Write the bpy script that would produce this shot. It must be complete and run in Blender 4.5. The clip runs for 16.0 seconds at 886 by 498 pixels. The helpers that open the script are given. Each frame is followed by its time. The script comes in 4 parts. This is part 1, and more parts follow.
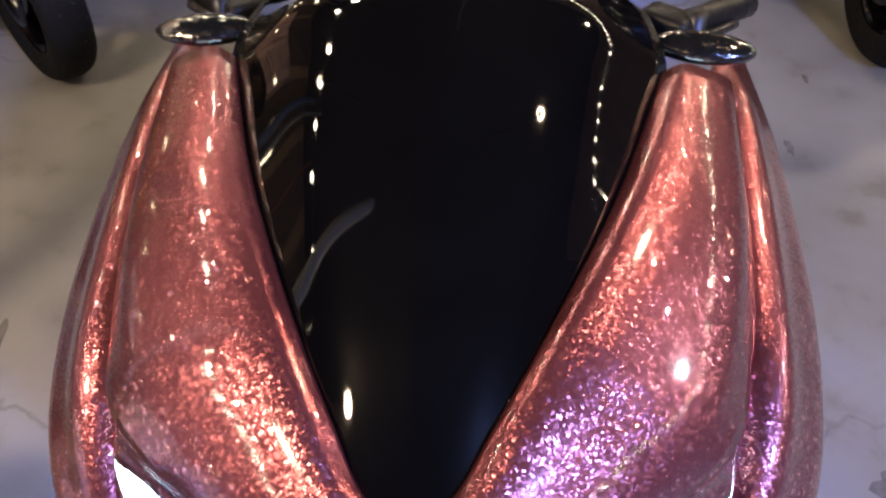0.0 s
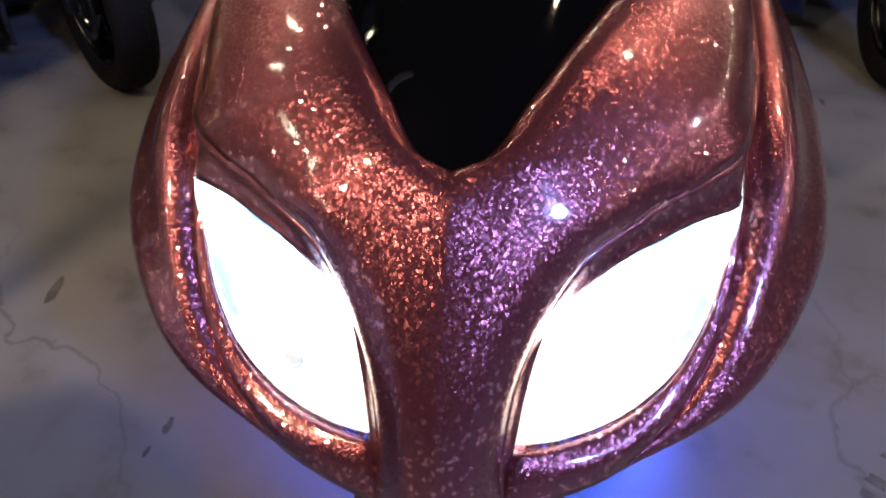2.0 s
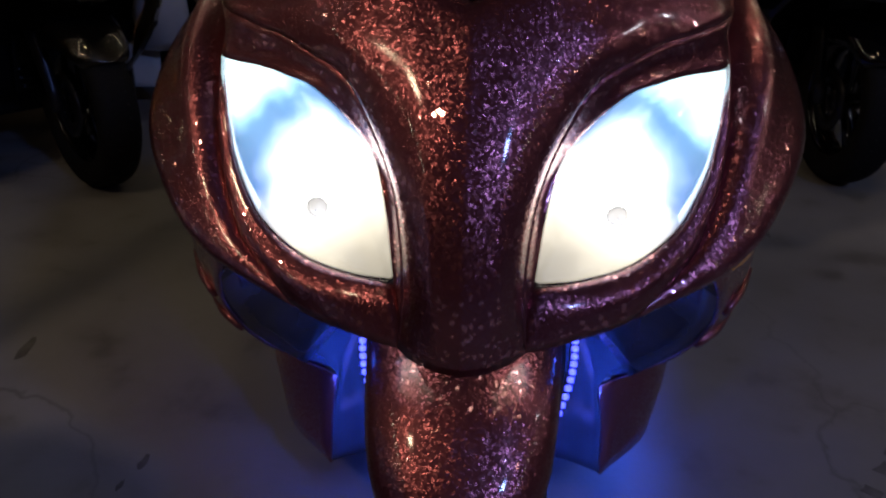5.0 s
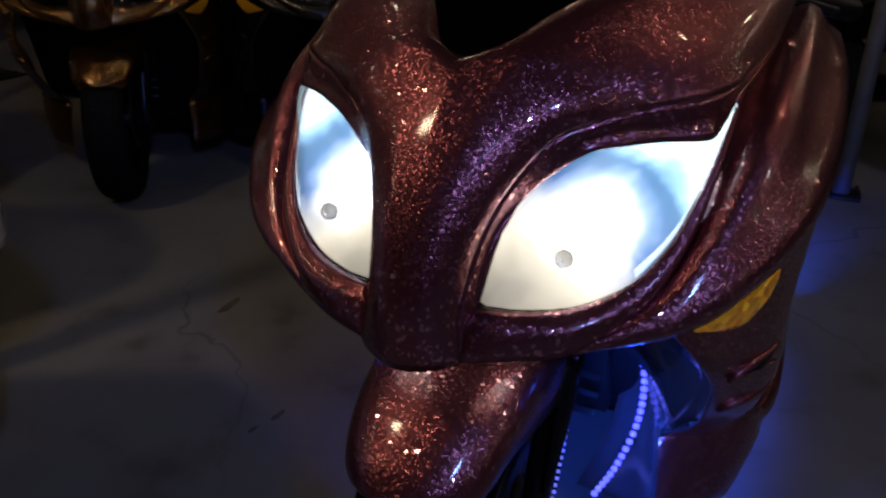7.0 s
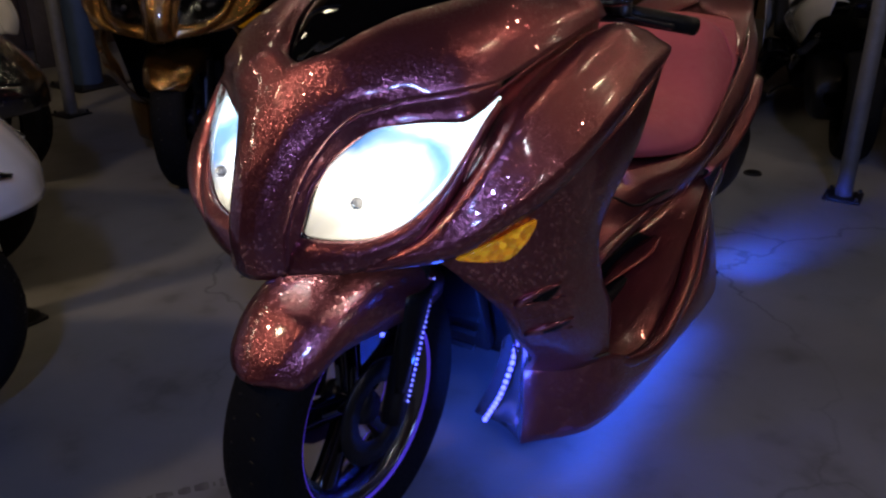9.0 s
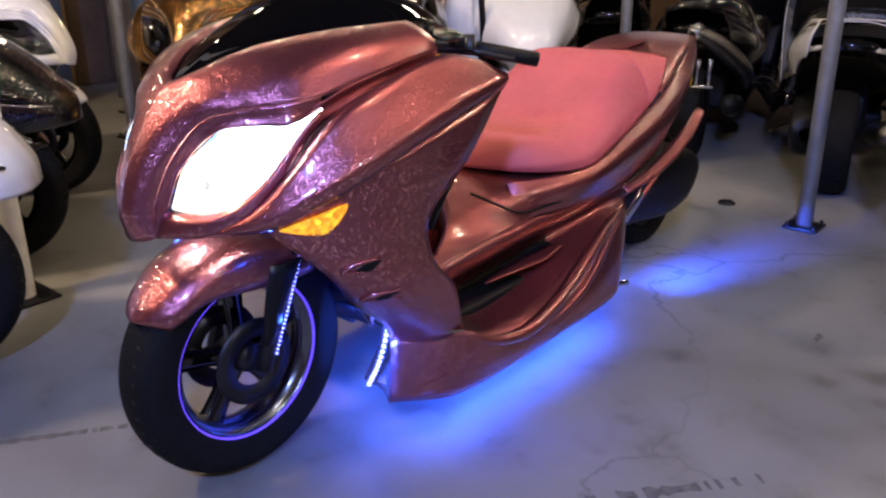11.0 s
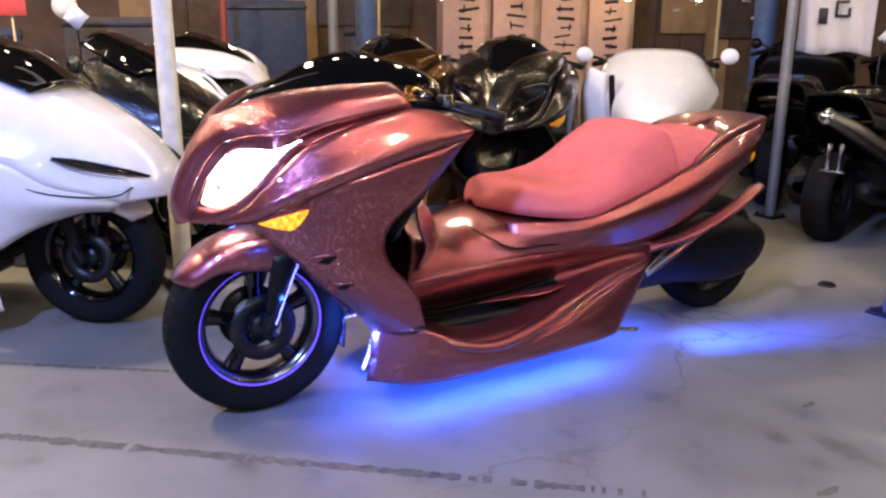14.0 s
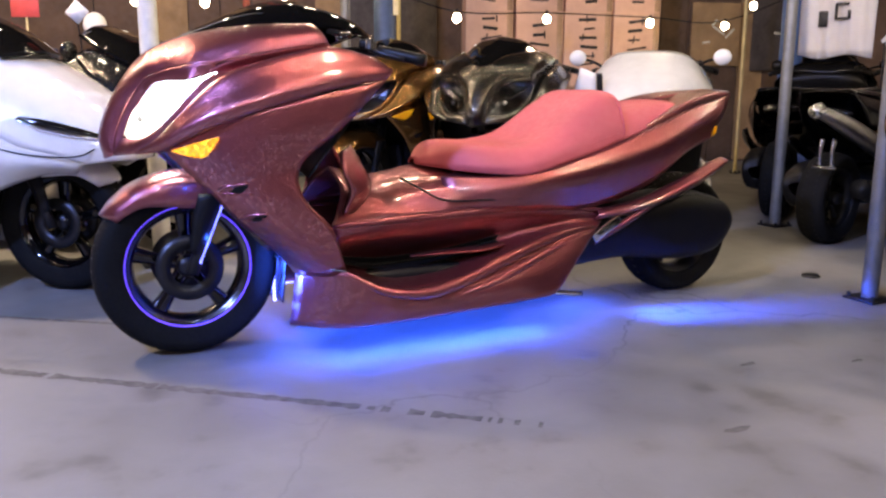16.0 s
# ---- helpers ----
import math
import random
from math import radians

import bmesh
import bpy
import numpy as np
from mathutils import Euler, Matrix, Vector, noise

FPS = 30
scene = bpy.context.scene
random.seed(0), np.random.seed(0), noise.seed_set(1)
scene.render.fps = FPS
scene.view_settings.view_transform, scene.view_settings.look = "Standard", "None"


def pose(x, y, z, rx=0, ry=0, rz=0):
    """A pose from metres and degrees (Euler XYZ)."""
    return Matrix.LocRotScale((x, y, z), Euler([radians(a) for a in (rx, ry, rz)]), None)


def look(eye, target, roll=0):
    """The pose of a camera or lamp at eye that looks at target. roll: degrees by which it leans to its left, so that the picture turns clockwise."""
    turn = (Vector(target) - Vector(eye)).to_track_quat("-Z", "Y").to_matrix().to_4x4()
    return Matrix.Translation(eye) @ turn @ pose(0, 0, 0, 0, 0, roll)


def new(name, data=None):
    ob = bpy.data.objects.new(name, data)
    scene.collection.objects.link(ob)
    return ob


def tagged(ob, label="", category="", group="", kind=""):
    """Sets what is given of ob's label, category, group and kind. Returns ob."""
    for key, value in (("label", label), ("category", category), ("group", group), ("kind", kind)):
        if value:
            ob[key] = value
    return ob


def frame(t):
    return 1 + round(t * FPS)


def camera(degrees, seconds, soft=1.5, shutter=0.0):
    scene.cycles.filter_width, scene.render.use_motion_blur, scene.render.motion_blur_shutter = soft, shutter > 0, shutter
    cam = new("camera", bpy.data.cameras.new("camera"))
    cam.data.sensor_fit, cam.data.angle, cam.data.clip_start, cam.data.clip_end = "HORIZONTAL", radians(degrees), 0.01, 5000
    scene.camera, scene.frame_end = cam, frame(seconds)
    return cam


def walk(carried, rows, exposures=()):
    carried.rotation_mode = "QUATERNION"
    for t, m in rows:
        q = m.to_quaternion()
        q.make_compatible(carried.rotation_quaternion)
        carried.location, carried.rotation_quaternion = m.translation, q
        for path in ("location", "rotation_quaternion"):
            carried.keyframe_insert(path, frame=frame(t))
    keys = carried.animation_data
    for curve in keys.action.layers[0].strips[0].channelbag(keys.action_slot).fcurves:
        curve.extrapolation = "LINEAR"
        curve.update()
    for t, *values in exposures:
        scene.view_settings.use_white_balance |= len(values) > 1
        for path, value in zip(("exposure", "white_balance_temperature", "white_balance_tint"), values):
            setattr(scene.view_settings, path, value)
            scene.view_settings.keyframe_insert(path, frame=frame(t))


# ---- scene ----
PATH = [
    (0.0, -0.309, -0.044, 1.479, -46.13, -0.00, -86.14),
    (0.5, -0.342, -0.066, 1.443, -45.41, 1.36, -85.17),
    (1.0, -0.442, -0.043, 1.375, -42.55, -0.15, -85.96),
    (1.5, -0.518, -0.062, 1.333, -40.75, -0.10, -82.71),
    (2.0, -0.610, -0.055, 1.294, -38.23, 0.26, -83.88),
    (2.5, -0.688, -0.053, 1.229, -34.95, 0.50, -85.15),
    (3.0, -0.735, -0.061, 1.150, -31.72, 0.71, -86.46),
    (3.5, -0.786, -0.049, 1.101, -29.22, 0.43, -86.67),
    (4.0, -0.806, -0.024, 1.060, -27.19, 0.10, -87.44),
    (4.5, -0.818, -0.010, 1.044, -27.12, -0.22, -88.70),
    (5.0, -0.807, -0.014, 1.051, -25.70, -0.61, -86.90),
    (5.2, -0.800, -0.036, 1.070, -25.98, -0.68, -84.44),
    (7.3, -0.882, -0.401, 1.100, -23.50, -1.34, -64.73),
    (7.5, -0.912, -0.444, 1.096, -22.80, -1.46, -65.29),
    (8.0, -0.963, -0.571, 1.117, -23.67, -1.13, -65.04),
    (8.5, -0.971, -0.715, 1.136, -24.23, -0.12, -60.61),
    (9.0, -0.989, -0.863, 1.171, -23.48, 0.05, -57.35),
    (9.5, -1.039, -1.012, 1.172, -23.54, 0.68, -57.79),
    (9.7, -1.052, -1.081, 1.213, -24.42, -0.23, -56.96),
    (11.8, -0.923, -1.719, 1.169, -18.64, 1.20, -45.74),
    (12.0, -0.902, -1.773, 1.159, -18.42, 0.90, -44.23),
    (12.5, -0.838, -1.899, 1.170, -16.37, 0.04, -38.69),
    (13.0, -0.835, -2.068, 1.202, -15.17, 0.14, -39.58),
    (13.5, -0.815, -2.220, 1.204, -15.03, 2.51, -37.71),
    (14.0, -0.707, -2.411, 1.208, -15.63, -0.24, -30.33),
    (14.5, -0.658, -2.530, 1.180, -16.28, -0.55, -29.80),
    (15.0, -0.614, -2.599, 1.130, -15.69, 1.09, -30.70),
    (15.5, -0.476, -2.674, 1.040, -14.64, 1.69, -26.86),
    (16.0, -0.360, -2.696, 0.856, -11.34, -0.17, -25.68),
]
cam = camera(55.76, 16.0, soft=2.4, shutter=0.3)
walk(cam, [(t, pose(x, y, z, 90 + p, r, w)) for t, x, y, z, p, r, w in PATH],
     exposures=[(0.0, 0.55), (0.7, 0.5), (1.4, 0.2), (2.0, -0.5), (2.7, -1.65), (3.3, -2.3), (5.2, -2.55), (7.5, -3.0), (8.6, -2.45), (9.5, -1.3), (11.0, 0.05), (12.0, 0.38), (16.0, 0.52)])

# ---- light: a dim hall, warm bulbs on strings, warm and cool bulbs overhead out of view ----
world = bpy.data.worlds.new("hall_air")
world.use_nodes = True
world.node_tree.nodes["Background"].inputs["Color"].default_value = (0.9, 0.85, 0.8, 1)
world.node_tree.nodes["Background"].inputs["Strength"].default_value = 0.02
scene.world = world
WARM, COOL = (1.0, 0.73, 0.48), (0.27, 0.39, 1.0)


def point_lamp(name, place, watts, colour, radius):
    lamp = bpy.data.lights.new(name, "POINT")
    lamp.energy, lamp.color, lamp.shadow_soft_size = watts, colour, radius
    ob = new(name, lamp)
    ob.matrix_basis = pose(*place)
    return ob


def area_lamp(name, m, sx, sy, watts, colour, spread=180):
    lamp = bpy.data.lights.new(name, "AREA")
    lamp.shape, lamp.size, lamp.size_y, lamp.energy, lamp.color = "RECTANGLE", sx, sy, watts, colour
    lamp.spread = math.radians(spread)
    ob = new(name, lamp)
    ob.matrix_basis = m
    return ob


# placed to suit the glints; the warm one at (3.9, 2.3) is an added fill
BULBS = [((-1.72, 2.05, 3.55), WARM, 400), ((-2.82, -2.38, 3.40), COOL, 1020), ((0.8, -1.0, 2.5), WARM, 54), ((2.7, -2.0, 2.4), WARM, 62),
         ((1.3, 1.6, 2.4), WARM, 12), ((0.15, -3.0, 2.4), (0.9, 0.9, 1.0), 70), ((3.9, 2.3, 2.3), WARM, 16)]
for b, c, w in BULBS:
    point_lamp("bulb_light", (b[0], b[1], b[2] - 0.02), w, c, 0.055 if b[2] < 3 else 0.16)

# ---- materials ----


def mat(name):
    m = bpy.data.materials.new(name)
    m.use_nodes = True
    return m, m.node_tree.nodes, m.node_tree.links, m.node_tree.nodes["Principled BSDF"]


def noise_node(n, l, scale, detail=4.0, coords="Object"):
    tc, nz = n.new("ShaderNodeTexCoord"), n.new("ShaderNodeTexNoise")
    nz.inputs["Scale"].default_value, nz.inputs["Detail"].default_value = scale, detail
    l.new(tc.outputs[coords], nz.inputs["Vector"])
    return nz


def ramp(n, l, source, stops):
    r = n.new("ShaderNodeValToRGB")
    while len(r.color_ramp.elements) < len(stops):
        r.color_ramp.elements.new(0.5)
    for e, (p, c) in zip(r.color_ramp.elements, stops):
        e.position, e.color = p, (*c, 1)
    l.new(source, r.inputs["Fac"])
    return r


def bump(n, l, source, strength, distance):
    b = n.new("ShaderNodeBump")
    b.inputs["Strength"].default_value, b.inputs["Distance"].default_value = strength, distance
    l.new(source, b.inputs["Height"])
    return b


def plain(name, colour, rough=0.5, metal=0.0, coat=0.0, vary=0.15, scale=18.0, relief=0.0):
    """Paint, plastic, rubber or metal with stains and grain."""
    m, n, l, p = mat(name)
    nz = noise_node(n, l, scale)
    lo, hi = [c * (1 - vary) for c in colour], [min(1, c * (1 + vary)) for c in colour]
    l.new(ramp(n, l, nz.outputs["Fac"], [(0.3, lo), (0.7, hi)]).outputs["Color"], p.inputs["Base Color"])
    p.inputs["Metallic"].default_value, p.inputs["Coat Weight"].default_value = metal, coat
    p.inputs["Coat Roughness"].default_value = 0.04
    fine = noise_node(n, l, scale * 7, 3)
    rr = ramp(n, l, fine.outputs["Fac"], [(0.25, (rough * 0.8,) * 3), (0.75, (min(1, rough * 1.25),) * 3)])
    l.new(rr.outputs["Color"], p.inputs["Roughness"])
    if relief:
        l.new(bump(n, l, fine.outputs["Fac"], 0.5, relief).outputs["Normal"], p.inputs["Normal"])
    return m


def tilted(n, l, colour, lean):
    """A normal that leans its own way in each flake."""
    geo = n.new("ShaderNodeNewGeometry")
    sub, sc, add, nrm = (n.new("ShaderNodeVectorMath") for _ in range(4))
    sub.operation, sc.operation, nrm.operation = "SUBTRACT", "SCALE", "NORMALIZE"
    sub.inputs[1].default_value, sc.inputs["Scale"].default_value = (0.5, 0.5, 0.5), lean
    for a, b in ((colour, sub.inputs[0]), (sub.outputs["Vector"], sc.inputs[0]), (geo.outputs["Normal"], add.inputs[0]),
                 (sc.outputs["Vector"], add.inputs[1]), (add.outputs["Vector"], nrm.inputs[0])):
        l.new(a, b)
    return nrm.outputs["Vector"]


def flake_paint(name, base, deep, flake, cell=620.0, tilt=0.30, coarse=0.05, rough=0.22, metal=0.9, coat_rough=0.09):
    """Candy paint over metal flake: mirror flakes side by side, each at its own small tilt, a few larger ones that lean more, under a clear coat."""
    m, n, l, p = mat(name)
    tc, big = n.new("ShaderNodeTexCoord"), noise_node(n, l, 5)
    l.new(ramp(n, l, big.outputs["Fac"], [(0.3, deep), (0.7, base)]).outputs["Color"], p.inputs["Base Color"])
    cells = []
    for size in (cell, cell * 0.5):
        vo = n.new("ShaderNodeTexVoronoi")
        vo.inputs["Scale"].default_value = size
        l.new(tc.outputs["Object"], vo.inputs["Vector"])
        cells.append(vo.outputs["Color"])
    l.new(tilted(n, l, cells[0], tilt), p.inputs["Normal"])
    geo = n.new("ShaderNodeNewGeometry")
    l.new(geo.outputs["Normal"], p.inputs["Coat Normal"])
    p.inputs["Metallic"].default_value, p.inputs["Roughness"].default_value = metal, rough
    p.inputs["Coat Weight"].default_value, p.inputs["Coat IOR"].default_value, p.inputs["Coat Roughness"].default_value = 0.8, 1.5, coat_rough
    sep, gl, plus = n.new("ShaderNodeSeparateColor"), n.new("ShaderNodeBsdfGlossy"), n.new("ShaderNodeAddShader")
    l.new(cells[1], sep.inputs["Color"])
    shown = ramp(n, l, sep.outputs["Blue"], [(0.5 - coarse / 2, (0, 0, 0)), (0.5 - coarse / 2 + 0.002, flake), (0.5 + coarse / 2, flake), (0.5 + coarse / 2 + 0.002, (0, 0, 0))])
    gl.inputs["Roughness"].default_value = 0.05
    l.new(shown.outputs["Color"], gl.inputs["Color"])
    l.new(tilted(n, l, cells[1], tilt), gl.inputs["Normal"])
    l.new(p.outputs["BSDF"], plus.inputs[0])
    l.new(gl.outputs["BSDF"], plus.inputs[1])
    l.new(plus.outputs["Shader"], n["Material Output"].inputs["Surface"])
    return m


def glow(name, colour, strength):
    m, n, l, p = mat(name)
    p.inputs["Base Color"].default_value = (*colour, 1)
    p.inputs["Emission Color"].default_value = (*colour, 1)
    p.inputs["Emission Strength"].default_value = strength
    return m


def clear(name, colour=(1, 1, 1), rough=0.02, thick=0.15):
    """Thin clear plastic or glass: mostly see-through, with a mirror gloss."""
    m, n, l, p = mat(name)
    tr, mix, gl = n.new("ShaderNodeBsdfTransparent"), n.new("ShaderNodeMixShader"), n.new("ShaderNodeBsdfGlossy")
    tr.inputs["Color"].default_value = (*colour, 1)
    gl.inputs["Roughness"].default_value = rough
    lw, pw = n.new("ShaderNodeLayerWeight"), n.new("ShaderNodeMath")
    pw.operation, pw.inputs[1].default_value = "POWER", 4.0
    l.new(lw.outputs["Facing"], pw.inputs[0])
    l.new(pw.outputs["Value"], mix.inputs["Fac"])
    l.new(tr.outputs["BSDF"], mix.inputs[1])
    l.new(gl.outputs["BSDF"], mix.inputs[2])
    l.new(mix.outputs["Shader"], n["Material Output"].inputs["Surface"])
    return m


def concrete():
    m, n, l, p = mat("concrete_floor")
    big, mid, fine = noise_node(n, l, 0.9, 6), noise_node(n, l, 7, 8), noise_node(n, l, 90, 4)
    base = ramp(n, l, big.outputs["Fac"], [(0.3, (0.140, 0.137, 0.130)), (0.7, (0.240, 0.236, 0.228))])
    spots = ramp(n, l, mid.outputs["Fac"], [(0.28, (0.55, 0.53, 0.49)), (0.40, (0.90, 0.89, 0.87)), (0.52, (1, 1, 1))])
    mix = n.new("ShaderNodeMixRGB")
    mix.blend_type = "MULTIPLY"
    mix.inputs["Fac"].default_value = 0.8
    l.new(base.outputs["Color"], mix.inputs[1])
    l.new(spots.outputs["Color"], mix.inputs[2])
    vo = n.new("ShaderNodeTexVoronoi")
    vo.feature = "DISTANCE_TO_EDGE"
    vo.inputs["Scale"].default_value = 0.42
    warp = noise_node(n, l, 2.2, 6)
    va = n.new("ShaderNodeMixRGB")
    va.blend_type = "ADD"
    va.inputs["Fac"].default_value = 0.6
    tc = n.new("ShaderNodeTexCoord")
    l.new(tc.outputs["Object"], va.inputs[1])
    l.new(warp.outputs["Color"], va.inputs[2])
    l.new(va.outputs["Color"], vo.inputs["Vector"])
    crack = ramp(n, l, vo.outputs["Distance"], [(0.0, (0.5, 0.48, 0.45)), (0.003, (1, 1, 1))])
    mix2 = n.new("ShaderNodeMixRGB")
    mix2.blend_type = "MULTIPLY"
    some = ramp(n, l, noise_node(n, l, 0.6, 2).outputs["Fac"], [(0.44, (0, 0, 0)), (0.58, (0.85,) * 3)])
    l.new(some.outputs["Color"], mix2.inputs["Fac"])
    l.new(mix.outputs["Color"], mix2.inputs[1])
    l.new(crack.outputs["Color"], mix2.inputs[2])
    l.new(mix2.outputs["Color"], p.inputs["Base Color"])
    rr = ramp(n, l, mid.outputs["Fac"], [(0.3, (0.45,) * 3), (0.7, (0.68,) * 3)])
    l.new(rr.outputs["Color"], p.inputs["Roughness"])
    l.new(bump(n, l, fine.outputs["Fac"], 0.25, 0.002).outputs["Normal"], p.inputs["Normal"])
    return m


CONCRETE = concrete()
PAINT = flake_paint("rose_flake_paint", (0.31, 0.088, 0.104), (0.25, 0.069, 0.082), (0.52, 0.26, 0.26), 560.0, 0.36, 0.115, 0.28)
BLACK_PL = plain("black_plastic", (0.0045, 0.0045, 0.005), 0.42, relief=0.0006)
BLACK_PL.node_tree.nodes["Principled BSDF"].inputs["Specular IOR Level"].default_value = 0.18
GLOSS_BLACK = plain("gloss_black", (0.0018, 0.0018, 0.002), 0.05, coat=0.6)
GLOSS_BLACK.node_tree.nodes["Principled BSDF"].inputs["Specular IOR Level"].default_value = 0.3
BLACK_FLAKE = flake_paint("black_flake_paint", (0.005, 0.005, 0.0055), (0.003, 0.003, 0.0035), (0.20, 0.19, 0.18), 300.0, 0.3, 0.02, 0.14, 0.0, 0.03)
RUBBER = plain("tyre_rubber", (0.006, 0.006, 0.0064), 0.75, relief=0.001)
RUBBER.node_tree.nodes["Principled BSDF"].inputs["Specular IOR Level"].default_value = 0.12
CHROME = plain("chrome", (0.75, 0.76, 0.78), 0.12, metal=1.0)
STEEL = plain("grey_steel", (0.20, 0.19, 0.19), 0.36, metal=1.0)
DARK_METAL = plain("dark_metal", (0.03, 0.03, 0.034), 0.35, metal=0.8)
RIM = plain("black_chrome_rim", (0.16, 0.16, 0.18), 0.2, metal=1.0)
WHITE_PAINT = plain("white_gloss_paint", (0.68, 0.67, 0.645), 0.18, coat=1.0, vary=0.04)
GOLD_PAINT = flake_paint("gold_flake_paint", (0.24, 0.12, 0.03), (0.15, 0.07, 0.018), (0.30, 0.21, 0.09))
SILVER_PAINT = flake_paint("grey_flake_paint", (0.045, 0.040, 0.034), (0.025, 0.022, 0.019), (0.14, 0.125, 0.10))
VINYL = plain("rose_vinyl", (0.50, 0.094, 0.102), 0.62, vary=0.10, scale=7, relief=0.0008)
VINYL_BLACK = plain("black_vinyl", (0.004, 0.004, 0.004), 0.28, relief=0.0004)
VINYL_BLACK.node_tree.nodes["Principled BSDF"].inputs["Specular IOR Level"].default_value = 0.25
SCREEN_BLACK = plain("black_screen_plastic", (0.0015, 0.0015, 0.0018), 0.04, coat=0.15)
SCREEN_BLACK.node_tree.nodes["Principled BSDF"].inputs["Specular IOR Level"].default_value = 0.22
AMBER = plain("amber_lens", (0.95, 0.42, 0.01), 0.12, coat=1.0)
LENS = clear("clear_lens")
LED = glow("blue_led", (0.16, 0.18, 1.0), 9.0)
# rim stripe is no lamp: the wheel rim's blue gleam is put in as emission
RIM_GLOW = glow("violet_rim_glow", (0.16, 0.08, 1.0), 0.9)
POST_WHITE = plain("cream_post_paint", (0.62, 0.60, 0.50), 0.5)
POST_GREY = plain("galvanised_steel", (0.20, 0.20, 0.20), 0.5, metal=0.5)

# ---- mesh helpers ----


def part(name, bm, material, parent, label=""):
    """Links a bmesh as one mesh object under a thing or a part."""
    me = bpy.data.meshes.new(name)
    bm.to_mesh(me)
    bm.free()
    me.materials.append(material)
    me.polygons.foreach_set("use_smooth", [True] * len(me.polygons))
    ob = new(name, me)
    ob.parent = parent
    if label:
        ob["label"] = label
    return ob


def thing(name, label, category, group="", m=None):
    ob = new(name)
    ob.empty_display_size = 0.2
    if m is not None:
        ob.matrix_basis = m
    return tagged(ob, label, category, group)


def spline(pts, count):
    """Points on a smooth curve through pts."""
    p = np.array(pts, float)
    q = np.vstack([2 * p[0] - p[1], p, 2 * p[-1] - p[-2]])
    out = []
    for u in np.linspace(0, len(p) - 1, count):
        i = min(int(u), len(p) - 2)
        f = u - i
        a, b, c, d = q[i:i + 4]
        out.append(0.5 * (2 * b + (c - a) * f + (2 * a - 5 * b + 4 * c - d) * f * f + (3 * b - a - 3 * c + d) * f ** 3))
    return np.array(out)


def surface(rows, nu, nv):
    """A smooth grid through a few rows of control points (x, half width, z)."""
    across = [spline(r, nv) for r in rows]
    if len(rows) > 8:
        return uneven(across, nu)
    return np.array([spline([r[j] for r in across], nu) for j in range(nv)]).transpose(1, 0, 2)


def uneven(pts, count):
    """A smooth curve through rows of points that stand at uneven distances; all columns share the rows' knots."""
    p = np.array(pts, float)
    gap = np.sqrt(np.mean(np.linalg.norm(np.diff(p, axis=0), axis=-1).reshape(len(p) - 1, -1), axis=1))
    k = np.concatenate([[0], np.cumsum(gap)])
    slope = np.gradient(p, k, axis=0)
    out = []
    for u in np.linspace(0, k[-1], count):
        i = min(int(np.searchsorted(k, u, "right")) - 1, len(p) - 2)
        h = k[i + 1] - k[i]
        f = (u - k[i]) / h
        out.append((1 + 2 * f) * (1 - f) ** 2 * p[i] + f * (1 - f) ** 2 * h * slope[i] + f * f * (3 - 2 * f) * p[i + 1] + f * f * (f - 1) * h * slope[i + 1])
    return np.array(out)


def add_grid(bm, g, close=False):
    vs = [[bm.verts.new(c) for c in row] for row in g]
    n = len(vs[0])
    for a, b in zip(vs, vs[1:]):
        for j in range(n if close else n - 1):
            k = (j + 1) % n
            try:
                bm.faces.new((a[j], a[k], b[k], b[j]))
            except ValueError:
                pass
    return vs


def shell(rows, nu=16, nv=10, sides=(-1,), thick=0.004):
    """Panels of one mesh, on one or both sides of the scooter's middle, with thickness."""
    bm = bmesh.new()
    g = surface(rows, nu, nv)
    for s in sides:
        h = g.copy()
        h[:, :, 1] = np.maximum(h[:, :, 1], 0) * s
        add_grid(bm, h if s < 0 else h[:, ::-1])
    bmesh.ops.remove_doubles(bm, verts=bm.verts, dist=0.0006)
    bmesh.ops.recalc_face_normals(bm, faces=bm.faces)
    c = sum((f.normal.dot(f.calc_center_median() - Vector((0.9, 0, 0.45))) for f in bm.faces))
    if c < 0:
        bmesh.ops.reverse_faces(bm, faces=bm.faces)
    if thick:
        bmesh.ops.solidify(bm, geom=bm.faces[:], thickness=thick)
    return bm


def tube(pts, radius, count=24, seg=10, bm=None, taper=None):
    """A round bar along a smooth curve; taper gives radii at its points."""
    bm = bm or bmesh.new()
    c = spline(pts, count)
    rad = np.interp(np.linspace(0, 1, count), np.linspace(0, 1, len(taper)), taper) if taper else [radius] * count
    ring = []
    for i, p in enumerate(c):
        d = Vector(c[min(i + 1, count - 1)] - c[max(i - 1, 0)]).normalized()
        u = d.orthogonal().normalized() if i == 0 else (up - d * up.dot(d)).normalized()
        up = u
        v = d.cross(u)
        ring.append([Vector(p) + (u * math.cos(a) + v * math.sin(a)) * rad[i] for a in np.linspace(0, 2 * math.pi, seg, endpoint=False)])
    vs = add_grid(bm, ring, close=True)
    bm.faces.new(vs[0][::-1])
    bm.faces.new(vs[-1])
    return bm


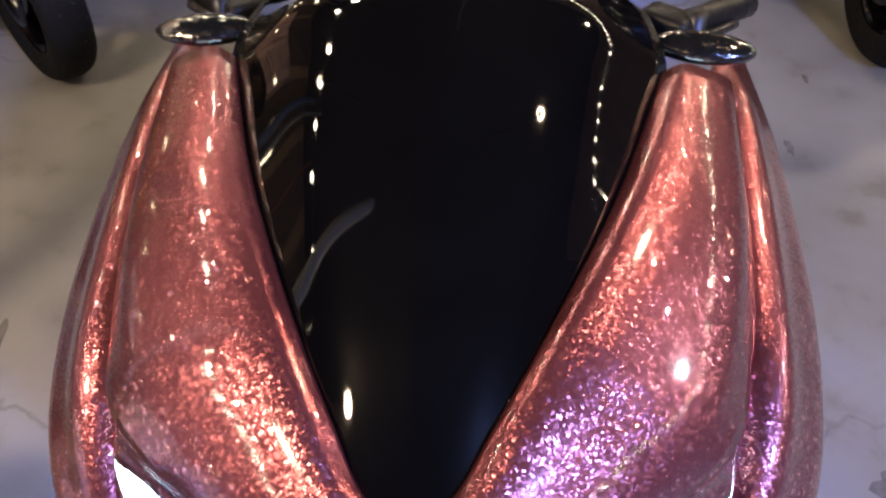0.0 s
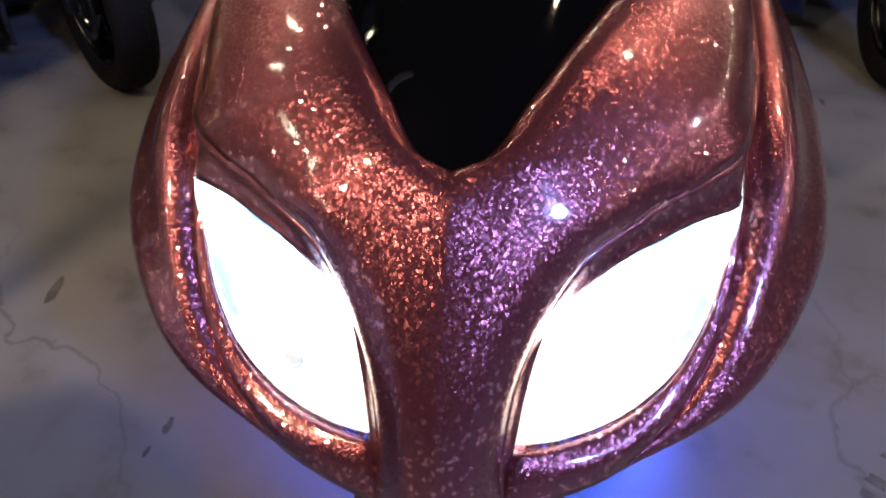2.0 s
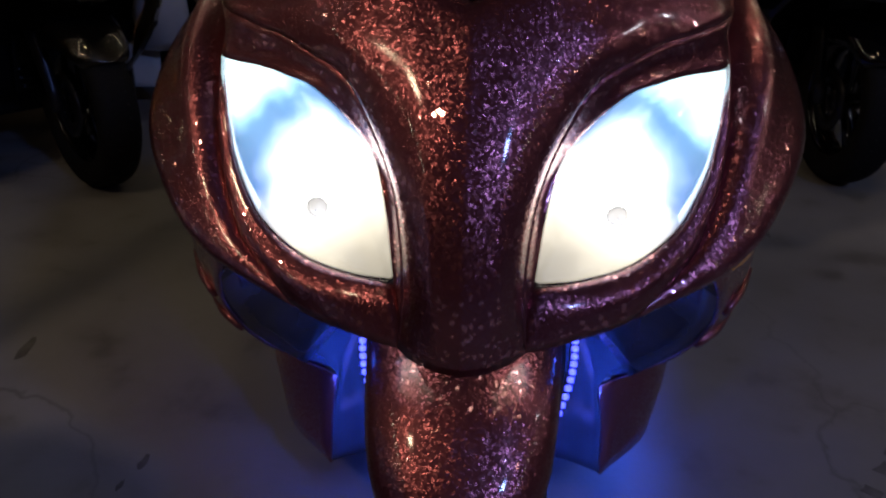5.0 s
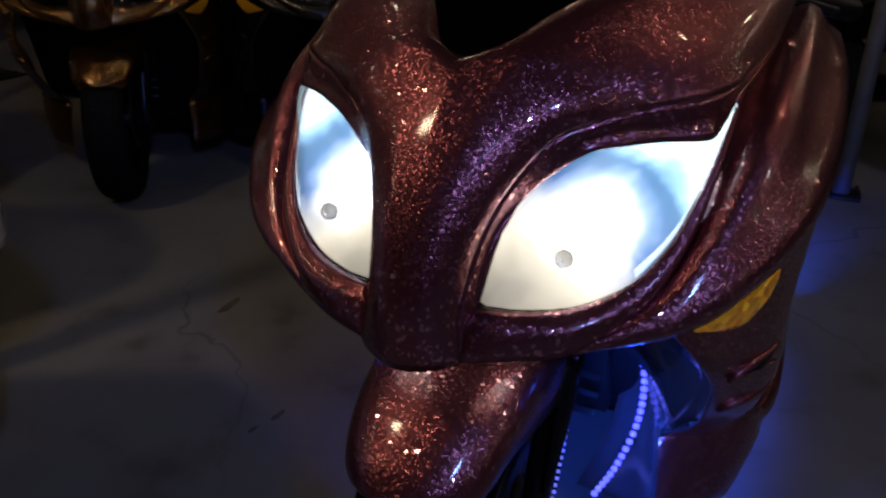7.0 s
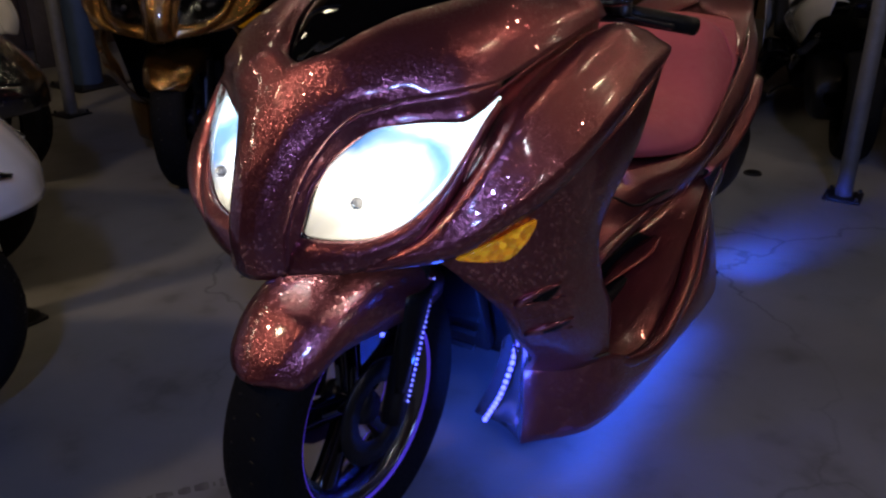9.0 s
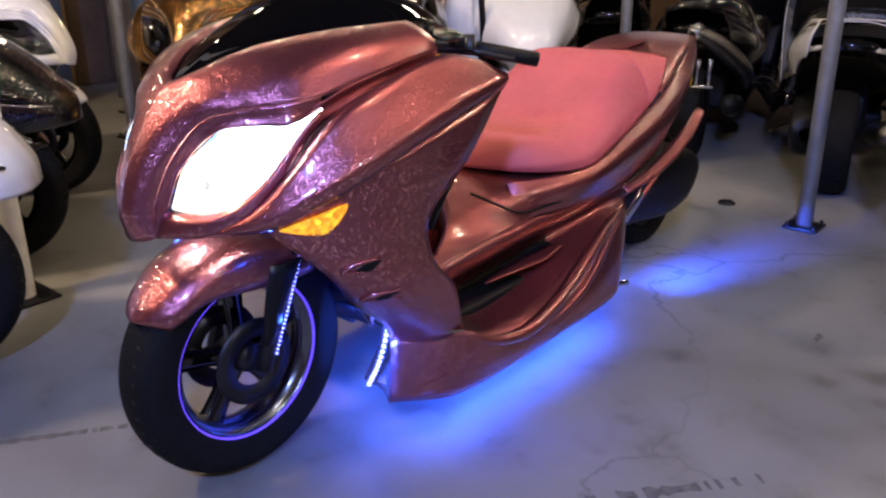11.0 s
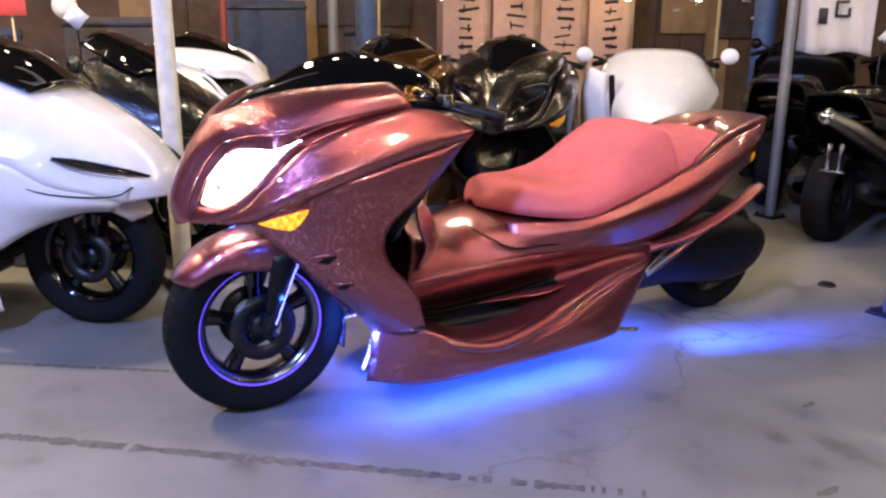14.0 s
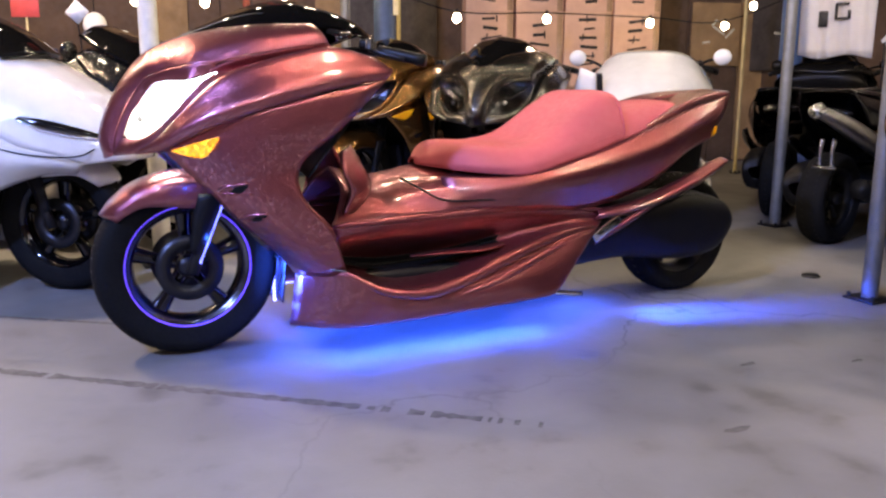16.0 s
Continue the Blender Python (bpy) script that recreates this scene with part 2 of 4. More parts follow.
def lathe(profile, seg=48, m=None, bm=None):
    """A body turned about the y axis from (radius, y) pairs."""
    bm = bm or bmesh.new()
    rows = []
    for a in np.linspace(0, 2 * math.pi, seg, endpoint=False):
        rows.append([Vector((r * math.cos(a), y, r * math.sin(a))) for r, y in profile])
    rows.append(rows[0])
    made = [[bm.verts.new((m or Matrix()) @ c) for c in r] for r in rows[:-1]]
    made.append(made[0])
    for a, b in zip(made, made[1:]):
        for j in range(len(profile) - 1):
            bm.faces.new((a[j], a[j + 1], b[j + 1], b[j]))
    return bm


def box(sx, sy, sz, m=None, bevel=0.004, bm=None, segs=2):
    own = bmesh.new()
    bmesh.ops.create_cube(own, size=1, matrix=Matrix.Diagonal((sx, sy, sz, 1)))
    if bevel:
        bmesh.ops.bevel(own, geom=own.edges[:], offset=bevel, segments=segs, profile=0.6, affect="EDGES")
    if m is not None:
        own.transform(m)
    if bm is None:
        return own
    me = bpy.data.meshes.new("tmp")
    own.to_mesh(me)
    own.free()
    bm.from_mesh(me)
    bpy.data.meshes.remove(me)
    return bm


def ball(rx, ry, rz, m=None, u=16, v=10):
    bm = bmesh.new()
    bmesh.ops.create_uvsphere(bm, u_segments=u, v_segments=v, radius=1, matrix=Matrix.Diagonal((rx, ry, rz, 1)))
    if m is not None:
        bm.transform(m)
    return bm


# ---- the hall ----


def slab(name, sx, sy, sz, m, material, label="", category="", bevel=0.0):
    me = bpy.data.meshes.new(name)
    bm = box(sx, sy, sz, None, bevel)
    bm.to_mesh(me)
    bm.free()
    me.materials.append(material)
    ob = new(name, me)
    ob.matrix_basis = m
    return tagged(ob, label, category, kind="structure")


slab("floor", 16, 16, 0.2, pose(1.5, 0.5, -0.1), CONCRETE, "stained grey concrete floor with fine cracks", "floor")
WALL = plain("brown_board_wall", (0.10, 0.060, 0.036), 0.8, vary=0.35, scale=3, relief=0.002)
# ceiling and the three plain walls are added to close the hall's light in
CEIL = plain("dark_ceiling", (0.012, 0.011, 0.010), 0.9)
slab("ceiling", 16, 16, 0.2, pose(1.5, 0.5, 4.3), CEIL, "dark flat ceiling added out of view to close the hall", "ceiling")
BACK = pose(4.6, 4.3, 0, 0, 0, -16)          # the back wall's frame: x along it, y behind it
slab("wall_back", 16, 0.15, 4.2, BACK @ pose(0, 0.6, 2.1), WALL, "brown board wall behind the parked scooters", "wall")
slab("wall_right", 0.15, 16, 4.2, pose(7.6, 0.5, 2.1), WALL, "plain brown wall added to close the hall", "wall")
slab("wall_front", 16, 0.15, 4.2, pose(1.5, -6.5, 2.1), WALL, "plain brown wall added to close the hall", "wall")
slab("wall_left", 0.15, 16, 4.2, pose(-5.5, 0.5, 2.1), WALL, "plain brown wall added to close the hall", "wall")


# ---- scooters ----


def wheel(parent, x, radius, half, rim_mat, spokes=5, disc=True, ring=None):
    hub = Matrix.Translation((x, 0, radius))
    r, w = radius, half
    rim_r = r * 0.665
    tyre = [(rim_r, -w * 0.72), (rim_r + 0.012, -w * 0.86), (r * 0.86, -w), (r * 0.94, -w * 0.86), (r * 0.985, -w * 0.5), (r, 0),
            (r * 0.985, w * 0.5), (r * 0.94, w * 0.86), (r * 0.86, w), (rim_r + 0.012, w * 0.86), (rim_r, w * 0.72)]
    rim = [(rim_r + 0.002, -w * 0.74), (rim_r + 0.008, -w * 0.70), (rim_r - 0.008, -w * 0.66), (rim_r - 0.022, -w * 0.4), (rim_r - 0.03, 0),
           (rim_r - 0.022, w * 0.4), (rim_r - 0.008, w * 0.66), (rim_r + 0.008, w * 0.70), (rim_r + 0.002, w * 0.74)]
    prof = [(a, b) for a, b in spline([(a, b) for a, b in tyre], 33)]
    base = part("wheel", lathe(rim, 56, hub), rim_mat, parent, "black alloy wheel")
    part("tyre", lathe(prof, 64, hub), RUBBER, base, "worn black rubber tyre")
    tread = bmesh.new()
    for i in range(44):
        for s in (-1, 1):
            m = hub @ pose(0, 0, 0, 0, 360 / 44 * (i + 0.5 * (s > 0)), 0) @ pose(r * 0.972, s * w * 0.52, 0, s * 28, 0, s * 20)
            box(0.004, w * 0.55, 0.006, m, 0, tread)
    tagged(part("tread_groove", tread, BLACK_PL, base), kind="stuff")
    part("hub", lathe([(0.001, -w * 0.75), (0.03, -w * 0.75), (0.036, -w * 0.5), (0.036, w * 0.5), (0.03, w * 0.75), (0.001, w * 0.75)], 24, hub), DARK_METAL, base)
    for i in range(spokes):
        a = 2 * math.pi * i / spokes + 0.35
        bm = bmesh.new()
        m = hub @ Matrix.Rotation(-a, 4, "Y")
        rows = []
        for u in np.linspace(0, 1, 6):
            d = 0.03 + u * (rim_r - 0.048)
            ww, tt = 0.030 - 0.008 * math.sin(u * math.pi) + 0.008 * u, 0.016
            rows.append([m @ Vector((d, sy * tt, sz * ww)) for sy, sz in ((-1, -0.7), (-1.2, 0), (-1, 0.7), (1, 0.7), (1.2, 0), (1, -0.7))])
        add_grid(bm, rows, close=True)
        part("spoke", bm, GLOSS_BLACK, base)
    if disc:
        for s in (-1, 1):
            bm = lathe([(0.058, s * 0.060), (0.104, s * 0.060), (0.104, s * 0.064), (0.058, s * 0.064), (0.058, s * 0.060)], 40, hub)
            part("brake_disc", bm, DARK_METAL, base, "drilled steel brake disc")
    if ring:
        for s in (-1, 1):
            bm = bmesh.new()
            pts = [hub @ Vector(((rim_r + 0.004) * math.cos(a), s * w * 0.74, (rim_r + 0.004) * math.sin(a))) for a in np.linspace(0, 2 * math.pi, 41)]
            tube(pts, 0.0038, 80, 6, bm)
            part("rim_stripe", bm, ring, base, "violet rim stripe with a glow put in as emission")
    return base


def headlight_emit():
    """Bowl with the bulb's light painted in as emission: white hot round the bulb's place at its bottom, cream towards
    the nose, blue in the upper outer part, bright in the tip.
    """
    m, n, l, p = mat("painted_glow_bowl")
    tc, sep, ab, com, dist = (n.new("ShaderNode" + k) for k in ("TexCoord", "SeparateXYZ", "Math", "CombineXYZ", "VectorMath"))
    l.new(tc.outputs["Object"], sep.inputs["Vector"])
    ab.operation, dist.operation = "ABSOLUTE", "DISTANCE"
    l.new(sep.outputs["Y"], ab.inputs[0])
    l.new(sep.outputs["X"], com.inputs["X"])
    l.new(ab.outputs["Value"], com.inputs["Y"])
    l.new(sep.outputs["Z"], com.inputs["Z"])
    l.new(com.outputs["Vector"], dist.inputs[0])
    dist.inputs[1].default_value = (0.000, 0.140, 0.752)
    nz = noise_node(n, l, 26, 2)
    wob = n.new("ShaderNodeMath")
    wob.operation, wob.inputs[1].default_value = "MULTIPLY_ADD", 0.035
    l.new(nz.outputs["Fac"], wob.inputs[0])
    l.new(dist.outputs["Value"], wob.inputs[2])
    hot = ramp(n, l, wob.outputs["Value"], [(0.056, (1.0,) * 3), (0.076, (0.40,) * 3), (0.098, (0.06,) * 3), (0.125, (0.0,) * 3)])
    # the emission is tinted blue in the bowl's upper outer part, cream in the lower inner part
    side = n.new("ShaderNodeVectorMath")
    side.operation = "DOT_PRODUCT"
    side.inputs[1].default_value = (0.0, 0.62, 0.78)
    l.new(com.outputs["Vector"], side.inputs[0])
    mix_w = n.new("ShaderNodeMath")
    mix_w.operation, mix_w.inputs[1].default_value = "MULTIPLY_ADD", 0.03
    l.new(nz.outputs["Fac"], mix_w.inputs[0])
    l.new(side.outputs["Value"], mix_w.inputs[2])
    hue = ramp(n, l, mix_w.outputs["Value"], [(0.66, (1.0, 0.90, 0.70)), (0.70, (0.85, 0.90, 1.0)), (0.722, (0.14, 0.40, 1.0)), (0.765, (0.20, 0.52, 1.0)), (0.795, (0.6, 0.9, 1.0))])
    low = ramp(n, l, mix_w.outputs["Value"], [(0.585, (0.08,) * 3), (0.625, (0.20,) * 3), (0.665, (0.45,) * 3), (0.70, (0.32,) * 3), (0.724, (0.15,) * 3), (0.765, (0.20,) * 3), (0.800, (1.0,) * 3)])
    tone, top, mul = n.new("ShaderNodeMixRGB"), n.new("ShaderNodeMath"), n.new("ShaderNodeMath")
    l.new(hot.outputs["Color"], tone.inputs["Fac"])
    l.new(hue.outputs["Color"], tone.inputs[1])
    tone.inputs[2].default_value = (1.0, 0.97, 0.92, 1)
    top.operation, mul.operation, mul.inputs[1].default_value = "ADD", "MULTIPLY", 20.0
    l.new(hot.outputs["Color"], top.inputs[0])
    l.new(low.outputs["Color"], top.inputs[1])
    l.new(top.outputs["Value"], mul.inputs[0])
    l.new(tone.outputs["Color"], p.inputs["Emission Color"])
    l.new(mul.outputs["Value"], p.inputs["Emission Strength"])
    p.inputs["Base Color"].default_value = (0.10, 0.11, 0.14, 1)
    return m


def lit_amber():
    """Faceted amber lens with the bulb on behind it."""
    m, n, l, p = mat("lit_amber_lens")
    tc, vo = n.new("ShaderNodeTexCoord"), n.new("ShaderNodeTexVoronoi")
    vo.inputs["Scale"].default_value = 95
    l.new(tc.outputs["Object"], vo.inputs["Vector"])
    sep = n.new("ShaderNodeSeparateColor")
    l.new(vo.outputs["Color"], sep.inputs["Color"])
    l.new(ramp(n, l, sep.outputs["Red"], [(0.0, (0.75, 0.20, 0.005)), (1.0, (1.0, 0.55, 0.03))]).outputs["Color"], p.inputs["Emission Color"])
    p.inputs["Base Color"].default_value = (0.9, 0.35, 0.01, 1)
    l.new(ramp(n, l, sep.outputs["Green"], [(0.3, (0.5,) * 3), (1.0, (1.8,) * 3)]).outputs["Color"], p.inputs["Emission Strength"])
    p.inputs["Roughness"].default_value, p.inputs["Coat Weight"].default_value = 0.15, 1.0
    l.new(bump(n, l, vo.outputs["Distance"], 0.6, 0.004).outputs["Normal"], p.inputs["Normal"])
    return m


AMBER_LIT = lit_amber()
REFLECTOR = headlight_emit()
TAIL_RED = plain("tail_lens", (0.05, 0.004, 0.004), 0.15, coat=1.0)
MIRROR_OFF = plain("unlit_reflector", (0.10, 0.10, 0.105), 0.15, metal=1.0)
CAP = plain("bulb_cap", (0.10, 0.10, 0.11), 0.35)
CAP.node_tree.nodes["Principled BSDF"].inputs["Transmission Weight"].default_value = 0.9
STRIP = glow("bowl_wall_shine", (0.72, 0.88, 1.0), 9.0)

# front cowl: middle or screen edge, two points between, brow edge; from the beak up and back to the bars
COWL = [
    [(-0.186, 0, 0.626), (-0.185, 0.013, 0.627), (-0.182, 0.026, 0.629), (-0.174, 0.046, 0.634), (-0.165, 0.058, 0.640)],
    [(-0.198, 0, 0.685), (-0.195, 0.014, 0.686), (-0.190, 0.028, 0.688), (-0.174, 0.044, 0.693), (-0.155, 0.053, 0.701)],
    [(-0.176, 0, 0.765), (-0.173, 0.017, 0.766), (-0.166, 0.034, 0.768), (-0.144, 0.055, 0.776), (-0.118, 0.067, 0.786)],
    [(-0.128, 0, 0.850), (-0.124, 0.024, 0.852), (-0.116, 0.048, 0.854), (-0.093, 0.084, 0.859), (-0.072, 0.109, 0.859)],
    [(-0.070, 0, 0.922), (-0.064, 0.028, 0.925), (-0.062, 0.066, 0.920), (-0.058, 0.120, 0.900), (-0.038, 0.152, 0.879)],
    [(-0.047, 0, 0.928), (-0.047, 0.036, 0.939), (-0.044, 0.080, 0.936), (-0.028, 0.146, 0.913), (-0.012, 0.183, 0.889)],
    [(-0.043, 0.017, 0.930), (-0.034, 0.050, 0.947), (-0.026, 0.092, 0.945), (-0.013, 0.160, 0.920), (0.002, 0.204, 0.892)],
    [(-0.024, 0.036, 0.939), (-0.014, 0.064, 0.957), (-0.008, 0.104, 0.954), (0.004, 0.174, 0.927), (0.019, 0.224, 0.896)],
    [(0.008, 0.055, 0.957), (0.015, 0.080, 0.971), (0.016, 0.120, 0.965), (0.026, 0.192, 0.936), (0.040, 0.245, 0.900)],
    [(0.038, 0.072, 0.969), (0.044, 0.096, 0.982), (0.042, 0.138, 0.974), (0.050, 0.212, 0.942), (0.068, 0.260, 0.903)],
    [(0.070, 0.089, 0.980), (0.074, 0.111, 0.992), (0.066, 0.155, 0.980), (0.072, 0.228, 0.944), (0.102, 0.269, 0.905)],
    [(0.210, 0.152, 1.004), (0.210, 0.173, 1.014), (0.204, 0.212, 1.004), (0.213, 0.264, 0.972), (0.236, 0.288, 0.934)],
    [(0.390, 0.210, 1.012), (0.392, 0.228, 1.022), (0.396, 0.252, 1.014), (0.410, 0.284, 0.992), (0.425, 0.294, 0.964)]]
LENS_TOP = [(-0.133, 0.064, 0.694), (-0.105, 0.075, 0.765), (-0.074, 0.092, 0.803), (-0.047, 0.145, 0.848), (-0.023, 0.178, 0.854), (-0.006, 0.198, 0.855),
            (0.008, 0.216, 0.855), (0.022, 0.238, 0.855), (0.032, 0.2525, 0.857), (0.060, 0.258, 0.865), (0.100, 0.263, 0.879)]
LENS_LOW = [(-0.132, 0.070, 0.691), (-0.120, 0.108, 0.690), (-0.093, 0.160, 0.696), (-0.058, 0.208, 0.722), (-0.034, 0.227, 0.746), (-0.014, 0.239, 0.768),
            (0.002, 0.245, 0.786), (0.016, 0.250, 0.803), (0.031, 0.2545, 0.820), (0.060, 0.2605, 0.850), (0.100, 0.264, 0.877)]
LENS_BULGE = (0.0, 0.012, 0.020, 0.018, 0.015, 0.013, 0.011, 0.009, 0.006, 0.003, 0.0)
LENS_ROWS = [[a, tuple(0.5 * (u + v) + k * d for u, v, d in zip(a, b, (-0.8, 0.4, 0.35))), b] for a, b, k in zip(LENS_TOP, LENS_LOW, LENS_BULGE)]
# a broad plain band leads from the cowl's ridge down to the lens
SOCKET = [[c[-1], tuple(0.5 * (a + b) + d for a, b, d in zip(c[-1], e, (0.002, -0.001, -0.002))), (e[0] - 0.003, e[1], e[2])] for c, e in zip(COWL, LENS_TOP)]
EYELID = [
    [(-0.136, 0.064, 0.690), (-0.152, 0.056, 0.672), (-0.166, 0.050, 0.638)],
    [(-0.120, 0.108, 0.690), (-0.140, 0.106, 0.674), (-0.146, 0.104, 0.643)],
    [(-0.093, 0.160, 0.696), (-0.114, 0.164, 0.680), (-0.114, 0.164, 0.652)],
    [(-0.058, 0.208, 0.722), (-0.068, 0.218, 0.706), (-0.060, 0.222, 0.684)],
    [(-0.034, 0.227, 0.746), (-0.042, 0.237, 0.732), (-0.033, 0.238, 0.716)],
    [(-0.014, 0.239, 0.768), (-0.019, 0.249, 0.757), (-0.007, 0.249, 0.743)],
    [(0.002, 0.245, 0.786), (-0.001, 0.255, 0.776), (0.011, 0.255, 0.763)],
    [(0.016, 0.250, 0.803), (0.014, 0.259, 0.796), (0.026, 0.258, 0.784)],
    [(0.031, 0.2545, 0.820), (0.031, 0.262, 0.814), (0.042, 0.260, 0.802)],
    [(0.060, 0.2605, 0.850), (0.063, 0.266, 0.845), (0.074, 0.264, 0.835)],
    [(0.100, 0.264, 0.877), (0.104, 0.269, 0.871), (0.112, 0.267, 0.863)]]
CHEEK = [
    [(-0.112, 0.160, 0.654), (-0.114, 0.162, 0.653), (-0.114, 0.163, 0.651), (-0.113, 0.163, 0.649), (-0.110, 0.162, 0.648)],
    [(-0.058, 0.216, 0.692), (-0.060, 0.234, 0.700), (-0.062, 0.250, 0.694), (-0.058, 0.266, 0.682), (-0.046, 0.260, 0.664)],
    [(0.000, 0.248, 0.752), (-0.004, 0.280, 0.762), (-0.002, 0.302, 0.748), (0.000, 0.328, 0.726), (0.008, 0.322, 0.698)],
    [(0.118, 0.248, 0.846), (0.102, 0.312, 0.862), (0.098, 0.346, 0.815), (0.100, 0.380, 0.775), (0.108, 0.374, 0.742)],
    [(0.252, 0.252, 0.894), (0.240, 0.318, 0.914), (0.240, 0.356, 0.868), (0.245, 0.396, 0.825), (0.252, 0.390, 0.790)],
    [(0.425, 0.262, 0.928), (0.420, 0.318, 0.952), (0.430, 0.352, 0.912), (0.440, 0.388, 0.870), (0.445, 0.382, 0.838)],
    [(0.545, 0.310, 0.928), (0.552, 0.330, 0.926), (0.575, 0.350, 0.908), (0.600, 0.372, 0.888), (0.582, 0.368, 0.860)]]
LOWER = [
    [(-0.046, 0.250, 0.664), (0.100, 0.345, 0.745), (0.260, 0.386, 0.793), (0.582, 0.366, 0.860)],
    [(-0.005, 0.276, 0.618), (0.100, 0.348, 0.672), (0.250, 0.385, 0.705), (0.450, 0.376, 0.730)],
    [(0.070, 0.300, 0.540), (0.140, 0.360, 0.575), (0.225, 0.376, 0.600), (0.318, 0.370, 0.622)],
    [(0.145, 0.285, 0.450), (0.195, 0.350, 0.478), (0.255, 0.366, 0.500), (0.318, 0.366, 0.525)],
    [(0.255, 0.265, 0.350), (0.295, 0.326, 0.362), (0.345, 0.348, 0.380), (0.405, 0.356, 0.425)],
    [(0.326, 0.214, 0.270), (0.366, 0.280, 0.270), (0.413, 0.320, 0.274), (0.448, 0.344, 0.296)]]
def drawn_in(rows):
    return [[(x, w if w < 0.25 else 0.25 + (w - 0.25) * 0.90, z) for x, w, z in r] for r in rows]


CHEEK, LOWER = drawn_in(CHEEK), drawn_in(LOWER[:3]) + LOWER[3:]
SKIRT = [
    [(0.326, 0.214, 0.268), (0.314, 0.224, 0.190), (0.300, 0.226, 0.111)],
    [(0.448, 0.344, 0.290), (0.452, 0.345, 0.200), (0.430, 0.325, 0.108)],
    [(0.620, 0.362, 0.205), (0.620, 0.366, 0.160), (0.610, 0.352, 0.112)],
    [(0.850, 0.366, 0.215), (0.850, 0.374, 0.170), (0.840, 0.366, 0.124)],
    [(1.030, 0.350, 0.262), (1.040, 0.376, 0.200), (1.060, 0.378, 0.138)],
    [(1.300, 0.296, 0.325), (1.235, 0.340, 0.240), (1.168, 0.374, 0.146)],
    [(1.440, 0.250, 0.340), (1.330, 0.310, 0.262), (1.210, 0.362, 0.160)]]
FLANK = [
    [(0.430, 0.255, 0.412), (0.440, 0.240, 0.362), (0.440, 0.215, 0.300), (0.448, 0.344, 0.286)],
    [(0.620, 0.248, 0.418), (0.625, 0.222, 0.362), (0.630, 0.130, 0.255), (0.620, 0.362, 0.205)],
    [(0.840, 0.240, 0.422), (0.845, 0.216, 0.368), (0.850, 0.125, 0.262), (0.850, 0.366, 0.215)],
    [(1.060, 0.240, 0.426), (1.060, 0.226, 0.385), (1.060, 0.170, 0.310), (1.030, 0.350, 0.262)],
    [(1.300, 0.236, 0.416), (1.305, 0.230, 0.390), (1.310, 0.222, 0.360), (1.300, 0.296, 0.325)],
    [(1.530, 0.220, 0.388), (1.500, 0.221, 0.375), (1.480, 0.222, 0.362), (1.440, 0.250, 0.340)]]
TUNNEL = [
    [(0.430, 0.255, 0.412), (0.460, 0.215, 0.440), (0.500, 0.150, 0.520), (0.510, 0, 0.575)],
    [(0.620, 0.248, 0.418), (0.620, 0.205, 0.440), (0.640, 0.150, 0.500), (0.640, 0, 0.545)],
    [(0.840, 0.240, 0.424), (0.840, 0.232, 0.460), (0.850, 0.190, 0.530), (0.850, 0, 0.575)],
    [(1.060, 0.240, 0.428), (1.070, 0.280, 0.480), (1.100, 0.250, 0.540), (1.100, 0, 0.580)]]
REAR = [
    [(0.840, 0.185, 0.545), (0.840, 0.212, 0.505), (0.840, 0.236, 0.448)],
    [(1.110, 0.285, 0.548), (1.100, 0.300, 0.505), (1.070, 0.268, 0.430)],
    [(1.400, 0.270, 0.615), (1.410, 0.296, 0.545), (1.400, 0.240, 0.412)],
    [(1.677, 0.246, 0.694), (1.690, 0.280, 0.620), (1.670, 0.235, 0.480)],
    [(1.880, 0.200, 0.758), (1.890, 0.236, 0.690), (1.860, 0.215, 0.590)],
    [(2.135, 0.140, 0.806), (2.090, 0.165, 0.740), (2.010, 0.180, 0.640)]]
TAIL_TOP = [
    [(1.640, 0.250, 0.684), (1.650, 0.236, 0.700), (1.670, 0.170, 0.690)],
    [(1.880, 0.202, 0.760), (1.870, 0.190, 0.784), (1.850, 0.080, 0.764)],
    [(2.000, 0.176, 0.788), (2.000, 0.160, 0.812), (1.985, 0, 0.806)],
    [(2.140, 0.140, 0.808), (2.130, 0.120, 0.822), (2.120, 0, 0.828)]]
FIN = [
    [(1.450, 0.224, 0.402), (1.445, 0.250, 0.384), (1.440, 0.230, 0.362)],
    [(1.640, 0.228, 0.434), (1.650, 0.268, 0.412), (1.650, 0.232, 0.380)],
    [(1.860, 0.226, 0.508), (1.870, 0.266, 0.484), (1.870, 0.230, 0.446)],
    [(2.020, 0.208, 0.566), (2.035, 0.240, 0.548), (2.030, 0.212, 0.514)],
    [(2.070, 0.208, 0.562), (2.072, 0.216, 0.554), (2.070, 0.210, 0.542)]]
LOW_FIN = [
    [(1.420, 0.250, 0.300), (1.424, 0.262, 0.290), (1.428, 0.250, 0.276)],
    [(1.540, 0.250, 0.356), (1.548, 0.262, 0.346), (1.552, 0.250, 0.326)],
    [(1.680, 0.240, 0.412), (1.690, 0.250, 0.404), (1.690, 0.240, 0.390)]]
